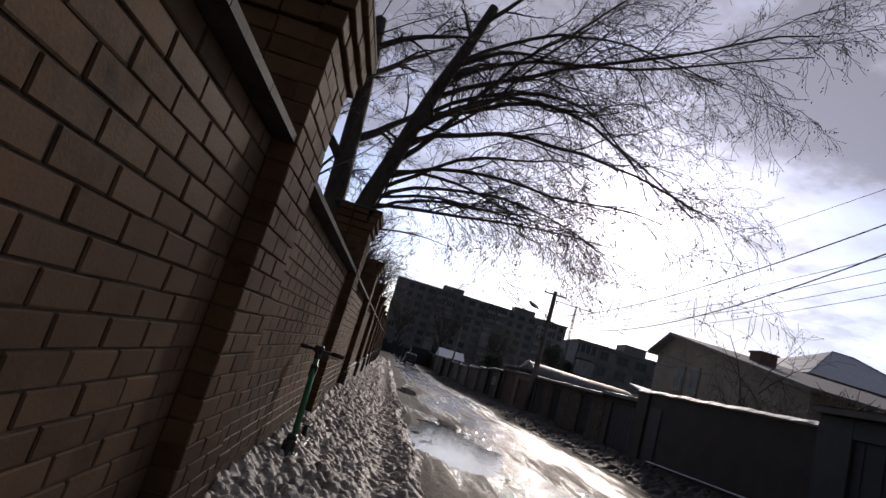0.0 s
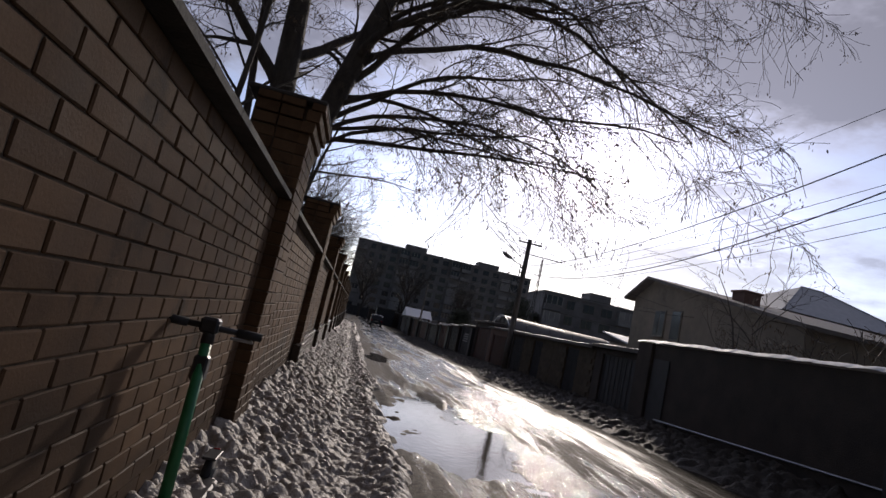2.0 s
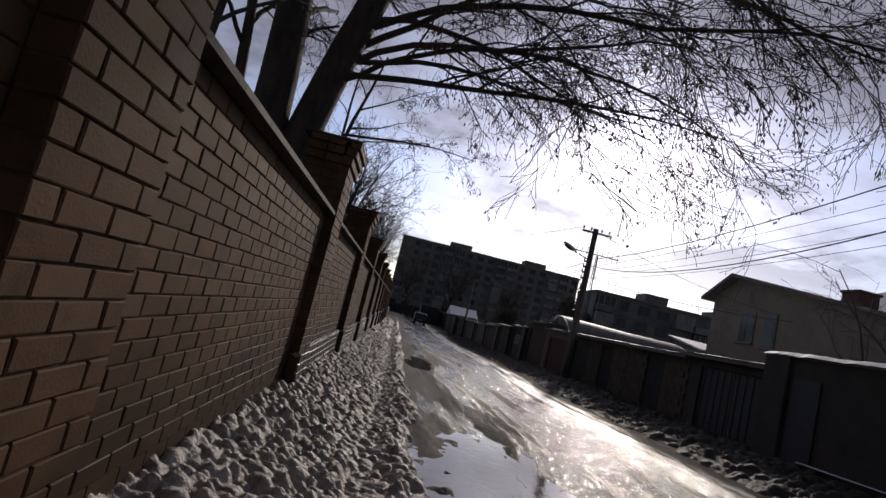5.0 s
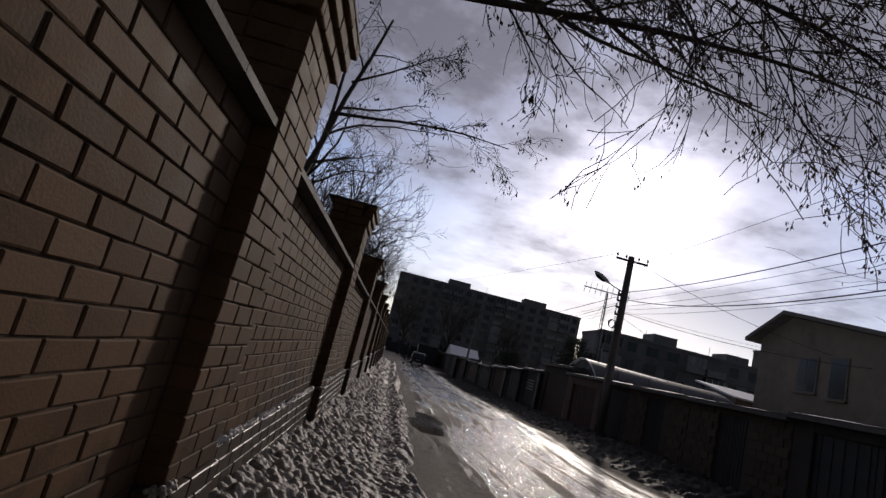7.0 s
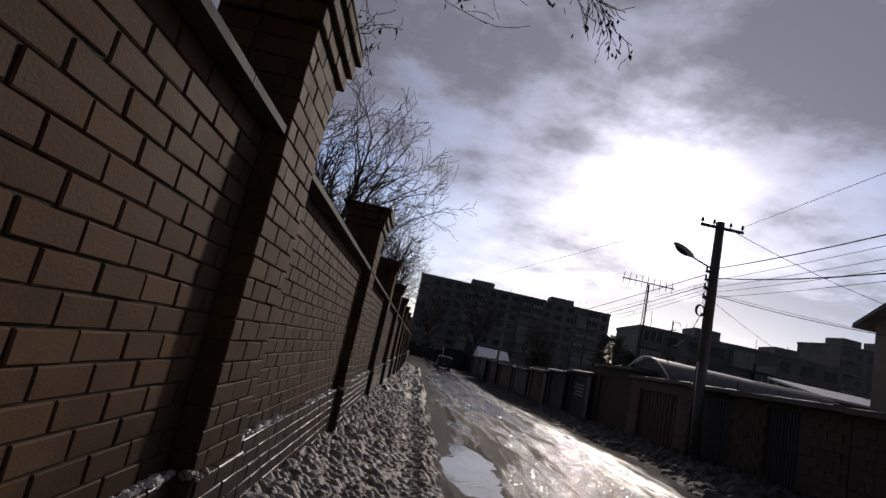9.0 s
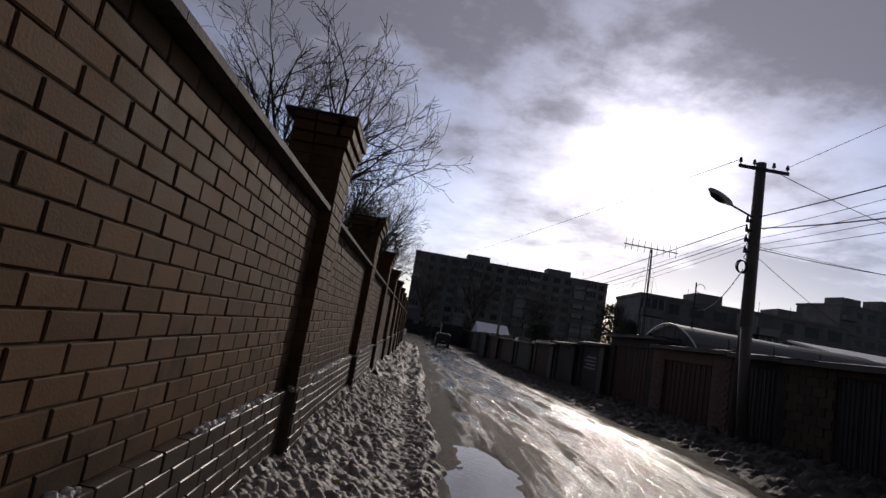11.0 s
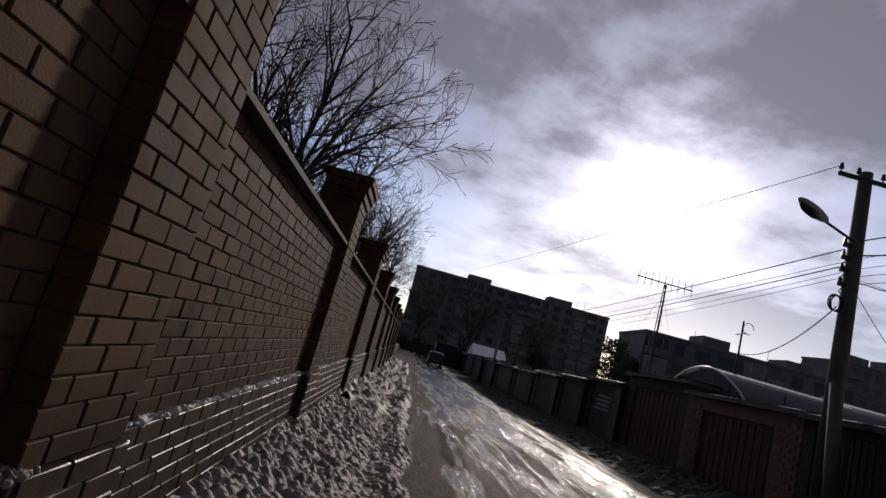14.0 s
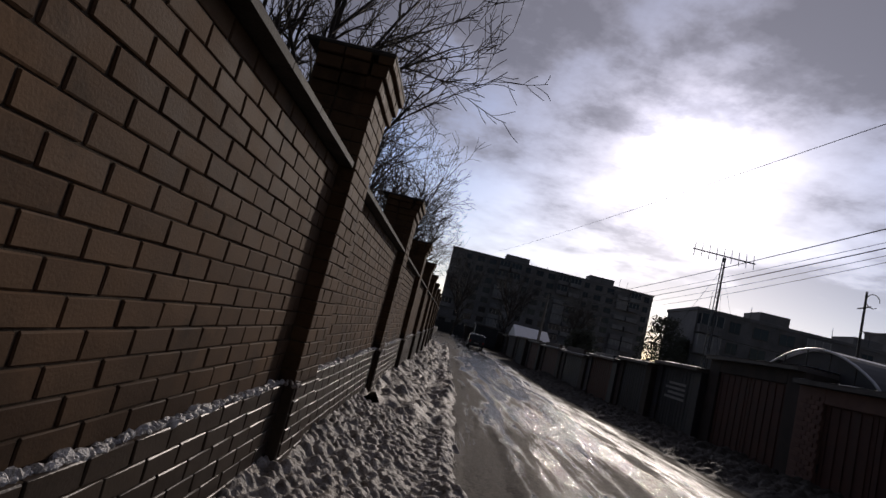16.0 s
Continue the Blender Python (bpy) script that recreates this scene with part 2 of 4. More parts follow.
def make_road():
    """Wet, worn asphalt under streaks of brown slush that run along the street."""
    m = bpy.data.materials.new("wet_asphalt")
    m.use_nodes = True
    n = Nodes(m.node_tree)
    pos = n.tree.nodes.new("ShaderNodeNewGeometry").outputs["Position"]
    st = n.tree.nodes.new("ShaderNodeVectorMath")
    st.operation = "MULTIPLY"
    n.set(st, 0, pos)
    st.inputs[1].default_value = (1.0, 0.09, 1.0)
    streak = n.noise(st.outputs[0], 2.3, 9.0, 0.66)
    grain = n.noise(pos, 85.0, 5.0, 0.72)
    clots = n.noise(pos, 26.0, 5.0, 0.62)
    patch = n.noise(pos, 0.9, 5.0, 0.6)
    mixed = n.math("ADD", n.math("MULTIPLY", streak, 0.74), n.math("ADD", n.math("MULTIPLY", patch, 0.08), n.math("MULTIPLY", clots, 0.18)))
    px = n.tree.nodes.new("ShaderNodeSeparateXYZ")
    n.set(px, 0, pos)
    # slush lies thick beside the bank and thins out in the wheel tracks
    beside = n.math("MULTIPLY", n.math("SUBTRACT", 2.5, px.outputs[0]), 1.4, clamp=True)
    tracks = n.math("MULTIPLY", n.math("SUBTRACT", px.outputs[0], 2.6), 1.6, clamp=True)
    mixed = n.math("SUBTRACT", n.math("ADD", mixed, n.math("MULTIPLY", beside, 0.09)), n.math("MULTIPLY", tracks, 0.035))
    slush = n.math("MULTIPLY", n.math("SUBTRACT", mixed, 0.492), 24.0, clamp=True)
    base = n.ramp(grain, [(0.3, (0.016, 0.0145, 0.013)), (0.7, (0.05, 0.045, 0.041))])
    slush_col = n.ramp(clots, [(0.3, (0.030, 0.024, 0.019)), (0.7, (0.095, 0.077, 0.061))])
    verge = n.math("ADD", n.math("SUBTRACT", px.outputs[0], 4.7), n.math("MULTIPLY", n.math("SUBTRACT", streak, 0.5), 5.0))
    mud = n.math("MULTIPLY", verge, 0.7, clamp=True)
    p = n.tree.nodes.new("ShaderNodeBsdfPrincipled")
    col = n.mix(slush, base, slush_col)
    n.set(p, "Base Color", n.mix(mud, col, n.ramp(clots, [(0.3, (0.014, 0.011, 0.008)), (0.7, (0.045, 0.036, 0.028))])))
    matte = n.math("MAXIMUM", n.math("MULTIPLY", slush, 0.92), mud)
    n.set(p, "Specular IOR Level", n.math("SUBTRACT", 0.5, n.math("MULTIPLY", matte, 0.48)))
    wet = n.math("ADD", n.math("MULTIPLY", matte, 0.62), 0.06)
    n.set(p, "Roughness", n.math("ADD", wet, n.math("MULTIPLY", grain, 0.10)))
    bn = n.tree.nodes.new("ShaderNodeBump")
    bn.inputs["Strength"].default_value, bn.inputs["Distance"].default_value = 1.0, 0.016
    relief = n.math("ADD", n.math("MULTIPLY", grain, 0.5), n.math("MULTIPLY", streak, 0.6))
    n.set(bn, "Height", n.math("ADD", relief, n.math("MULTIPLY", clots, n.math("ADD", n.math("MULTIPLY", slush, 0.8), 0.28))))
    n.set(p, "Normal", bn.outputs[0])
    o = n.tree.nodes.new("ShaderNodeOutputMaterial")
    n.set(o, "Surface", p.outputs[0])
    return m


def make_water():
    m = bpy.data.materials.new("puddle_water")
    m.use_nodes = True
    n = Nodes(m.node_tree)
    pos = n.tree.nodes.new("ShaderNodeNewGeometry").outputs["Position"]
    p = n.tree.nodes.new("ShaderNodeBsdfPrincipled")
    p.inputs["Base Color"].default_value = (0.10, 0.088, 0.075, 1)
    p.inputs["Roughness"].default_value = 0.05
    p.inputs["IOR"].default_value = 1.33
    bn = n.tree.nodes.new("ShaderNodeBump")
    bn.inputs["Strength"].default_value, bn.inputs["Distance"].default_value = 0.25, 0.006
    n.set(bn, "Height", n.noise(pos, 14.0, 3.0, 0.5))
    n.set(p, "Normal", bn.outputs[0])
    o = n.tree.nodes.new("ShaderNodeOutputMaterial")
    n.set(o, "Surface", p.outputs[0])
    return m


M_ROAD, M_WATER = make_road(), make_water()


# ---- building helpers ----
def mesh_of(name, verts, faces, mat, smooth=False):
    me = bpy.data.meshes.new(name)
    me.from_pydata([tuple(v) for v in verts], [], faces)
    me.materials.append(mat)
    if smooth:
        me.polygons.foreach_set("use_smooth", [True] * len(me.polygons))
    me.update()
    return me


def thing(name, label, category, at=(0, 0, 0), group="", kind="", turn=0.0):
    ob = new(name)
    ob.matrix_basis = pose(*at, 0, 0, turn)
    ob.empty_display_size = 0.2
    return tagged(ob, label, category, group, kind)


def part(name, bm, mat, parent, label="", smooth=False, kind=""):
    me = bpy.data.meshes.new(name)
    bm.normal_update()
    bm.to_mesh(me)
    bm.free()
    me.materials.append(mat)
    if smooth:
        me.polygons.foreach_set("use_smooth", [True] * len(me.polygons))
    ob = new(name, me)
    ob.parent = parent
    return tagged(ob, label, kind=kind)


def part_data(name, me, parent, label="", kind=""):
    ob = new(name, me)
    ob.parent = parent
    return tagged(ob, label, kind=kind)


def solo(name, bm, mat, label, category, group="", kind="", smooth=False):
    ob = part(name, bm, mat, None, smooth=smooth)
    return tagged(ob, label, category, group, kind)


def box(bm, x0, x1, y0, y1, z0, z1, bevel=0.0):
    made = bmesh.ops.create_cube(bm, size=1.0, matrix=Matrix.Translation(((x0 + x1) / 2, (y0 + y1) / 2, (z0 + z1) / 2))
                                 @ Matrix.Diagonal((x1 - x0, y1 - y0, z1 - z0, 1)))
    if bevel:
        edges = list({e for v in made["verts"] for e in v.link_edges})
        bmesh.ops.bevel(bm, geom=edges, offset=bevel, segments=1, affect="EDGES", profile=0.5)
    return bm


def boxed(*a, **k):
    return box(bmesh.new(), *a, **k)


def rod(bm, a, b, r0, r1=None, sides=8):
    """A tapered round bar from a to b."""
    a, b = Vector(a), Vector(b)
    r1 = r0 if r1 is None else r1
    m = Matrix.Translation((a + b) / 2) @ (b - a).to_track_quat("Z", "Y").to_matrix().to_4x4()
    bmesh.ops.create_cone(bm, cap_ends=True, segments=sides, radius1=r0, radius2=r1, depth=(b - a).length, matrix=m)
    return bm


def rodded(*a, **k):
    return rod(bmesh.new(), *a, **k)


def prism(bm, outline, along, reach):
    """A flat outline (list of 3D points) pushed along a direction."""
    off = Vector(along) * reach
    lo = [bm.verts.new(p) for p in outline]
    hi = [bm.verts.new(Vector(p) + off) for p in outline]
    bm.faces.new(lo)
    bm.faces.new(hi[::-1])
    k = len(lo)
    for i in range(k):
        bm.faces.new((lo[i], hi[i], hi[(i + 1) % k], lo[(i + 1) % k]))
    bmesh.ops.recalc_face_normals(bm, faces=bm.faces)
    return bm


rng = np.random.default_rng(7)
LATTICE = rng.random((256, 256))


def value_noise(x, y):
    xi, yi = np.floor(x).astype(int), np.floor(y).astype(int)
    fx, fy = x - xi, y - yi
    fx, fy = fx * fx * (3 - 2 * fx), fy * fy * (3 - 2 * fy)
    a, b = LATTICE[xi % 256, yi % 256], LATTICE[(xi + 1) % 256, yi % 256]
    c, e = LATTICE[xi % 256, (yi + 1) % 256], LATTICE[(xi + 1) % 256, (yi + 1) % 256]
    return (a * (1 - fx) + b * fx) * (1 - fy) + (c * (1 - fx) + e * fx) * fy


def fbm(x, y, octaves=4):
    s, amp, tot = 0.0, 1.0, 0.0
    for i in range(octaves):
        s = s + amp * value_noise(x * 2 ** i + 17.3 * i, y * 2 ** i + 5.1 * i)
        tot += amp
        amp *= 0.5
    return s / tot


def grade(y):
    """Level of the street: flat, then falling gently."""
    return np.interp(np.asarray(y, float), [10.5, 19.5, 24.5, 46.0], [0.12, -0.12, -0.12, -0.64])


def sheet(name, xs, ys, height, mat, smooth=True):
    gx, gy = np.meshgrid(xs, ys)
    z = height(gx, gy)
    verts = np.stack([gx.ravel(), gy.ravel(), z.ravel()], 1)
    nx, ny = len(xs), len(ys)
    i = (np.arange(ny - 1)[:, None] * nx + np.arange(nx - 1)[None, :]).ravel()
    faces = np.stack([i, i + 1, i + nx + 1, i + nx], 1)
    me = bpy.data.meshes.new(name)
    me.vertices.add(len(verts))
    me.vertices.foreach_set("co", verts.ravel())
    me.loops.add(faces.size)
    me.loops.foreach_set("vertex_index", faces.ravel())
    me.polygons.add(len(faces))
    me.polygons.foreach_set("loop_start", np.arange(0, faces.size, 4))
    me.polygons.foreach_set("loop_total", np.full(len(faces), 4))
    me.polygons.foreach_set("use_smooth", np.full(len(faces), smooth))
    me.update(calc_edges=True)
    me.materials.append(mat)
    return me


# ---- ground, road and snow ----
POOLS = [(2.2, 8.0, 0.8, 2.3), (2.0, 2.6, 0.5, 1.2), (1.9, 20.2, 0.36, 1.6)]


def pool_mask(x, y):
    m = np.zeros_like(x)
    for cx, cy, rx, ry in POOLS:
        d = np.sqrt(((x - cx) / rx) ** 2 + ((y - cy) / ry) ** 2)
        d = d + 0.9 * (fbm(x * 1.7 + 4, y * 1.1) - 0.5) + 0.35 * (fbm(x * 7, y * 5) - 0.5)
        m = np.maximum(m, np.clip((1.12 - d) * 3.0, 0, 1))
    return m


def road_height(x, y):
    h = grade(y)
    near = np.clip((x + 1) / 2, 0, 1) * np.clip((10 - x) / 2, 0, 1) * np.clip((y + 12) / 4, 0, 1) * np.clip((70 - y) / 10, 0, 1)
    rut = 0.12 * (fbm(x * 1.8 + 3, y * 0.2) - 0.5) + 0.05 * (fbm(x * 4.5, y * 0.55) - 0.5) + 0.035 * (fbm(x * 9, y * 4.5) - 0.5)
    lanes = -0.02 * np.exp(-((x - 3.0) / 0.35) ** 2) - 0.02 * np.exp(-((x - 4.7) / 0.35) ** 2)
    rut = rut + 0.05 * (fbm(x * 3.2 + 8, y * 1.1) - 0.5) * np.clip((x - 2.2) / 0.5, 0, 1)
    h = h + near * (rut + lanes + 0.012)
    m = pool_mask(x, y)
    m = m * (1 - 0.85 * np.clip((fbm(x * 6.5 + 2, y * 5.5, 3) - 0.66) * 14, 0, 1))
    h = h - m * (0.045 + 0.05 * (fbm(x * 2.2, y * 1.6) - 0.5) + near * rut * 0.6) - 0.02
    return np.where(m > 0.03, h, np.maximum(h, grade(y) - 0.022 + 0.004 * (fbm(x * 6, y * 3) - 0.5)))


def steps(*pieces):
    return np.unique(np.concatenate([np.arange(a, b, s) for a, b, s in pieces]).round(4))


ground = new("ground", sheet("ground", steps((-900, -60, 60), (-60, -4, 4), (-4, 0.5, 0.5), (0.5, 7, 0.045), (7, 12, 0.5), (12, 60, 4), (60, 961, 60)),
                             steps((-300, -40, 40), (-40, -6, 2), (-6, 30, 0.06), (30, 36, 0.1), (36, 70, 0.25), (70, 120, 5), (120, 1201, 60)), road_height, M_ROAD))
tagged(ground, "wet grey asphalt street with brown slush ruts", "ground", kind="structure")

for i, (cx, cy, rx, ry) in enumerate(POOLS):
    me = sheet("puddle", np.linspace(cx - rx * 1.5, cx + rx * 1.5, 8), np.linspace(cy - ry * 1.5, cy + ry * 1.5, 14), lambda x, y: grade(y) - 0.026, M_WATER)
    tagged(new("puddle", me), "still brown meltwater puddle on the asphalt", "puddle", "puddles along the snow bank", "structure")


def stamp_lumps(z, x0, y0, step, count, sizes, seed, weight=None):
    """Raises a height field by many small rounded lumps."""
    r = np.random.default_rng(seed)
    ny, nx = z.shape
    made = 0
    while made < count:
        px, py, s = r.random() * nx, r.random() * ny, sizes[0] + (sizes[1] - sizes[0]) * r.random() ** 1.9
        made += 1
        if weight is not None and r.random() > weight[int(py), int(px)]:
            continue
        k = int(s / step) + 1
        ax, ay, turn = 0.7 + 0.6 * r.random(), 0.7 + 0.6 * r.random(), r.random() * math.pi
        ix0, ix1, iy0, iy1 = max(int(px) - k, 0), min(int(px) + k + 1, nx), max(int(py) - k, 0), min(int(py) + k + 1, ny)
        gx, gy = np.meshgrid((np.arange(ix0, ix1) - px) * step / s, (np.arange(iy0, iy1) - py) * step / s)
        u, v = (gx * math.cos(turn) + gy * math.sin(turn)) / ax, (gy * math.cos(turn) - gx * math.sin(turn)) / ay
        hump = np.clip(1 - (u * u + v * v), 0, None) ** 0.5 * s * (0.7 + 0.9 * r.random())
        z[iy0:iy1, ix0:ix1] = np.maximum(z[iy0:iy1, ix0:ix1], hump + z[int(py), int(px)] * 0.35)
    return z


def bank(name, x0, x1, y0, y1, step, profile, lumps, sizes, seed, label, mat=None):
    xs, ys = np.arange(x0, x1, step), np.arange(y0, y1, step)
    gx, gy = np.meshgrid(xs, ys)
    body, cover = profile(gx, gy)
    z = stamp_lumps(np.zeros_like(gx), x0, y0, step, lumps, sizes, seed, cover)
    z = z + 0.035 * (fbm(gx * 9, gy * 9) - 0.5) + 0.03 * np.abs(fbm(gx * 24, gy * 24, 3) - 0.5) + 0.012 * (fbm(gx * 60, gy * 60, 2) - 0.5)
    h = grade(gy) - 0.03 + body + z * np.clip(cover, 0, 1) - (1 - np.clip(cover * 2.5, 0, 1)) * 0.14
    me = sheet(name, xs, ys, lambda a, b: h, mat or M_SNOW)
    return tagged(new(name, me), label, "snow", kind="stuff")


def left_profile(x, y):
    edge = 1.48 + 0.26 * (fbm(x * 0 + 3.3, y * 0.45) - 0.5) * 2 + 0.16 * (fbm(x * 0 + 9.3, y * 2.6) - 0.5) * 2
    t = np.clip((edge - x) / 0.28, 0, 1)
    trod = np.exp(-((x - 0.95) / 0.25) ** 2) * 0.05
    body = t * (0.09 + 0.15 * np.clip(1 - (x + 0.1) / 0.75, 0, 1) ** 1.2 + 0.08 * (fbm(x * 1.3, y * 0.8) - 0.5) - trod)
    return body, t * (1 - 0.45 * np.exp(-((x - 0.98) / 0.22) ** 2))


def right_profile(x, y):
    edge = 6.35 + 0.5 * (fbm(x * 0 + 1.7, y * 0.35) - 0.5) * 2 + 0.25 * (fbm(x * 0 + 6.1, y * 1.7) - 0.5) * 2
    t = np.clip((x - edge) / 0.5, 0, 1)
    body = t * (0.06 + 0.16 * np.clip((x - 6.9) / 1.2, 0, 1) + 0.16 * (fbm(x * 0.9, y * 0.7) - 0.45))
    return body, t * 0.8


bank("snow_bank", -0.14, 2.0, -3.0, 28.0, 0.0155, left_profile, 62000, (0.014, 0.060), 3, "lumpy dirty snow bank shovelled against the brick wall")
bank("snow_bank", -0.14, 2.0, 28.0, 66.0, 0.06, left_profile, 5200, (0.06, 0.13), 4, "lumpy dirty snow bank shovelled against the brick wall")
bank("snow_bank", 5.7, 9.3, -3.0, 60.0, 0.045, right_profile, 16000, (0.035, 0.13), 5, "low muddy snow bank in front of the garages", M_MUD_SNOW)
bm = bmesh.new()
box(bm, -60.0, -0.5, -40, 120, -1.2, 0.17)
tagged(part("yard_ground", bm, M_EARTH, None), "snow-patched earth behind the brick wall", "ground", kind="structure")
bm = bmesh.new()
box(bm, 9.25, 160.0, -40, 240, -1.6, 0.15)
tagged(part("yard_ground", bm, M_EARTH, None), "snow-patched earth behind the garages", "ground", kind="structure")

# ---- brick wall ----
PITCH, PIL, COURSE, LEDGE = 4.76, 0.64, 0.096, 0.66
FACE, PLINTH_FACE = -0.11, -0.055
BL = (PITCH - PIL) / 16


def brick_mesh(name, lx, ly, lz, mat, seed=0):
    r = random.Random(seed)
    b = boxed(-lx / 2, lx / 2, -ly / 2, ly / 2, -lz / 2, lz / 2, bevel=0.005)
    for v in b.verts:
        v.co += Vector((r.uniform(-1, 1), r.uniform(-1, 1), r.uniform(-1, 1))) * 0.0016
    me = bpy.data.meshes.new(name)
    b.to_mesh(me)
    b.free()
    me.materials.append(mat)
    return me


JOINT, BED = 0.012, 0.007
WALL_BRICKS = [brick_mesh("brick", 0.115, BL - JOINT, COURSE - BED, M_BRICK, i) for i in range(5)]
PLINTH_BRICKS = [brick_mesh("plinth_brick", 0.115, BL - JOINT, COURSE - BED, M_PLINTH, 20 + i) for i in range(5)]
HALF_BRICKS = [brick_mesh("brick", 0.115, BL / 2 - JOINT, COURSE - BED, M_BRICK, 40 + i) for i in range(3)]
HALF_PLINTH = [brick_mesh("plinth_brick", 0.115, BL / 2 - JOINT, COURSE - BED, M_PLINTH, 50 + i) for i in range(3)]
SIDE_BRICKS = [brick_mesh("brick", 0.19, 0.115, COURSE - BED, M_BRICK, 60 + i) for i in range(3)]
pick = random.Random(11)


def lay(me, parent, x, y, z, name="brick"):
    ob = bpy.data.objects.new(name, me)
    scene.collection.objects.link(ob)
    ob.parent = parent
    ob.matrix_basis = pose(x + pick.uniform(-0.002, 0.002), y, z + pick.uniform(-0.0015, 0.0015), pick.uniform(-0.3, 0.3), pick.uniform(-0.5, 0.5), pick.uniform(-0.35, 0.35))
    return ob


def joined(name, parent, spots, mat):
    """Many far bricks as one mesh."""
    verts, faces = [], []
    for x, y, z, lx, ly, lz in spots:
        k = len(verts)
        verts += [(x + sx * lx / 2, y + sy * ly / 2, z + sz * lz / 2) for sx in (-1, 1) for sy in (-1, 1) for sz in (-1, 1)]
        faces += [(k, k + 1, k + 3, k + 2), (k + 4, k + 6, k + 7, k + 5), (k, k + 4, k + 5, k + 1), (k + 2, k + 3, k + 7, k + 6), (k + 1, k + 5, k + 7, k + 3), (k, k + 2, k + 6, k + 4)]
    return part_data(name, mesh_of(name, verts, faces, mat), parent, kind="stuff")


def course_spots(y0, y1, row):
    """Centres and lengths of the bricks of one course in running bond."""
    spots, y = [], y0
    if row % 2:
        spots.append((y0 + BL / 4, True))
        y = y0 + BL / 2
    while y + BL <= y1 + 0.001:
        spots.append((y + BL / 2, False))
        y += BL
    if y1 - y > BL / 4:
        spots.append((y1 - BL / 4, True))
    return spots


def wall_bay(k, single):
    y0, y1 = k * PITCH + PIL, (k + 1) * PITCH
    has_plinth = k >= 2
    bay = thing("wall_west", "tan brick garden wall bay in running bond", "wall", kind="structure")
    low = -0.95 if k > 5 else -0.35
    part("core", boxed(FACE - 0.27, FACE - 0.009, y0 - 0.02, y1 + 0.02, low, 2.195), M_MORTAR, bay, "recessed grey mortar")
    rows = 16 if has_plinth else 22
    base = LEDGE if has_plinth else LEDGE - 6 * COURSE
    spots = []
    for row in range(rows):
        z = base + (row + 0.5) * COURSE
        for y, half in course_spots(y0, y1, row):
            if single and (has_plinth or row > 3):
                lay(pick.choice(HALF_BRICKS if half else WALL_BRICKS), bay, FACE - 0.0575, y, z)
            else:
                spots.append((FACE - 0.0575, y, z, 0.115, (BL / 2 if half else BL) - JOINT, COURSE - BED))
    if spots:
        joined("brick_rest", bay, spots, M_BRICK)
    # coping slabs, one brick length each, with a weathered slope
    n = 8
    for i in range(n):
        a, b = y0 + (y1 - y0) * i / n + 0.003, y0 + (y1 - y0) * (i + 1) / n - 0.003
        bm = prism(bmesh.new(), [(-0.012, a, 2.2), (-0.012, a, 2.238), (-0.30, a, 2.29), (-0.60, a, 2.238), (-0.60, a, 2.2)], (0, 1, 0), b - a)
        part("coping", bm, M_COPING, bay, "weathered concrete coping" if i == 0 else "")
    if not has_plinth:
        return
    pl = thing("wall_west_plinth", "dark wet brick plinth with a snowy ledge", "wall", kind="structure")
    part("core", boxed(FACE - 0.25, PLINTH_FACE - 0.012, y0 - 0.02, y1 + 0.02, low, LEDGE - 0.006), M_MORTAR, pl)
    spots = []
    for row in range(14 if k > 4 else 10):
        z = LEDGE - (row + 0.5) * COURSE
        for y, half in course_spots(y0, y1, row):
            if single and row < 9:
                lay(pick.choice(HALF_PLINTH if half else PLINTH_BRICKS), pl, PLINTH_FACE - 0.0575, y, z)
            else:
                spots.append((PLINTH_FACE - 0.0575, y, z, 0.115, (BL / 2 if half else BL) - JOINT, COURSE - BED))
    if spots:
        joined("brick_rest", pl, spots, M_PLINTH)
    # slush lying on the ledge
    bm = bmesh.new()
    r = random.Random(100 + k)
    y = y0
    while y < y1:
        if value_noise(np.array([y * 0.9 + 40.0]), np.array([2.0]))[0] > 0.22:
            s = r.uniform(0.007, 0.018) * (1.9 if r.random() < 0.10 else 1.0)
            bmesh.ops.create_icosphere(bm, subdivisions=1, radius=s, matrix=pose(PLINTH_FACE - r.uniform(0.012, 0.05), y, LEDGE + s * 0.2, r.uniform(0, 90), r.uniform(0, 90), 0) @ Matrix.Diagonal((1.1, 1.5, 0.7, 1)))
        y += r.uniform(0.006, 0.02)
    solo("ledge_snow", bm, M_SLUSH, "thin crust of slush on the plinth ledge", "snow", kind="stuff")


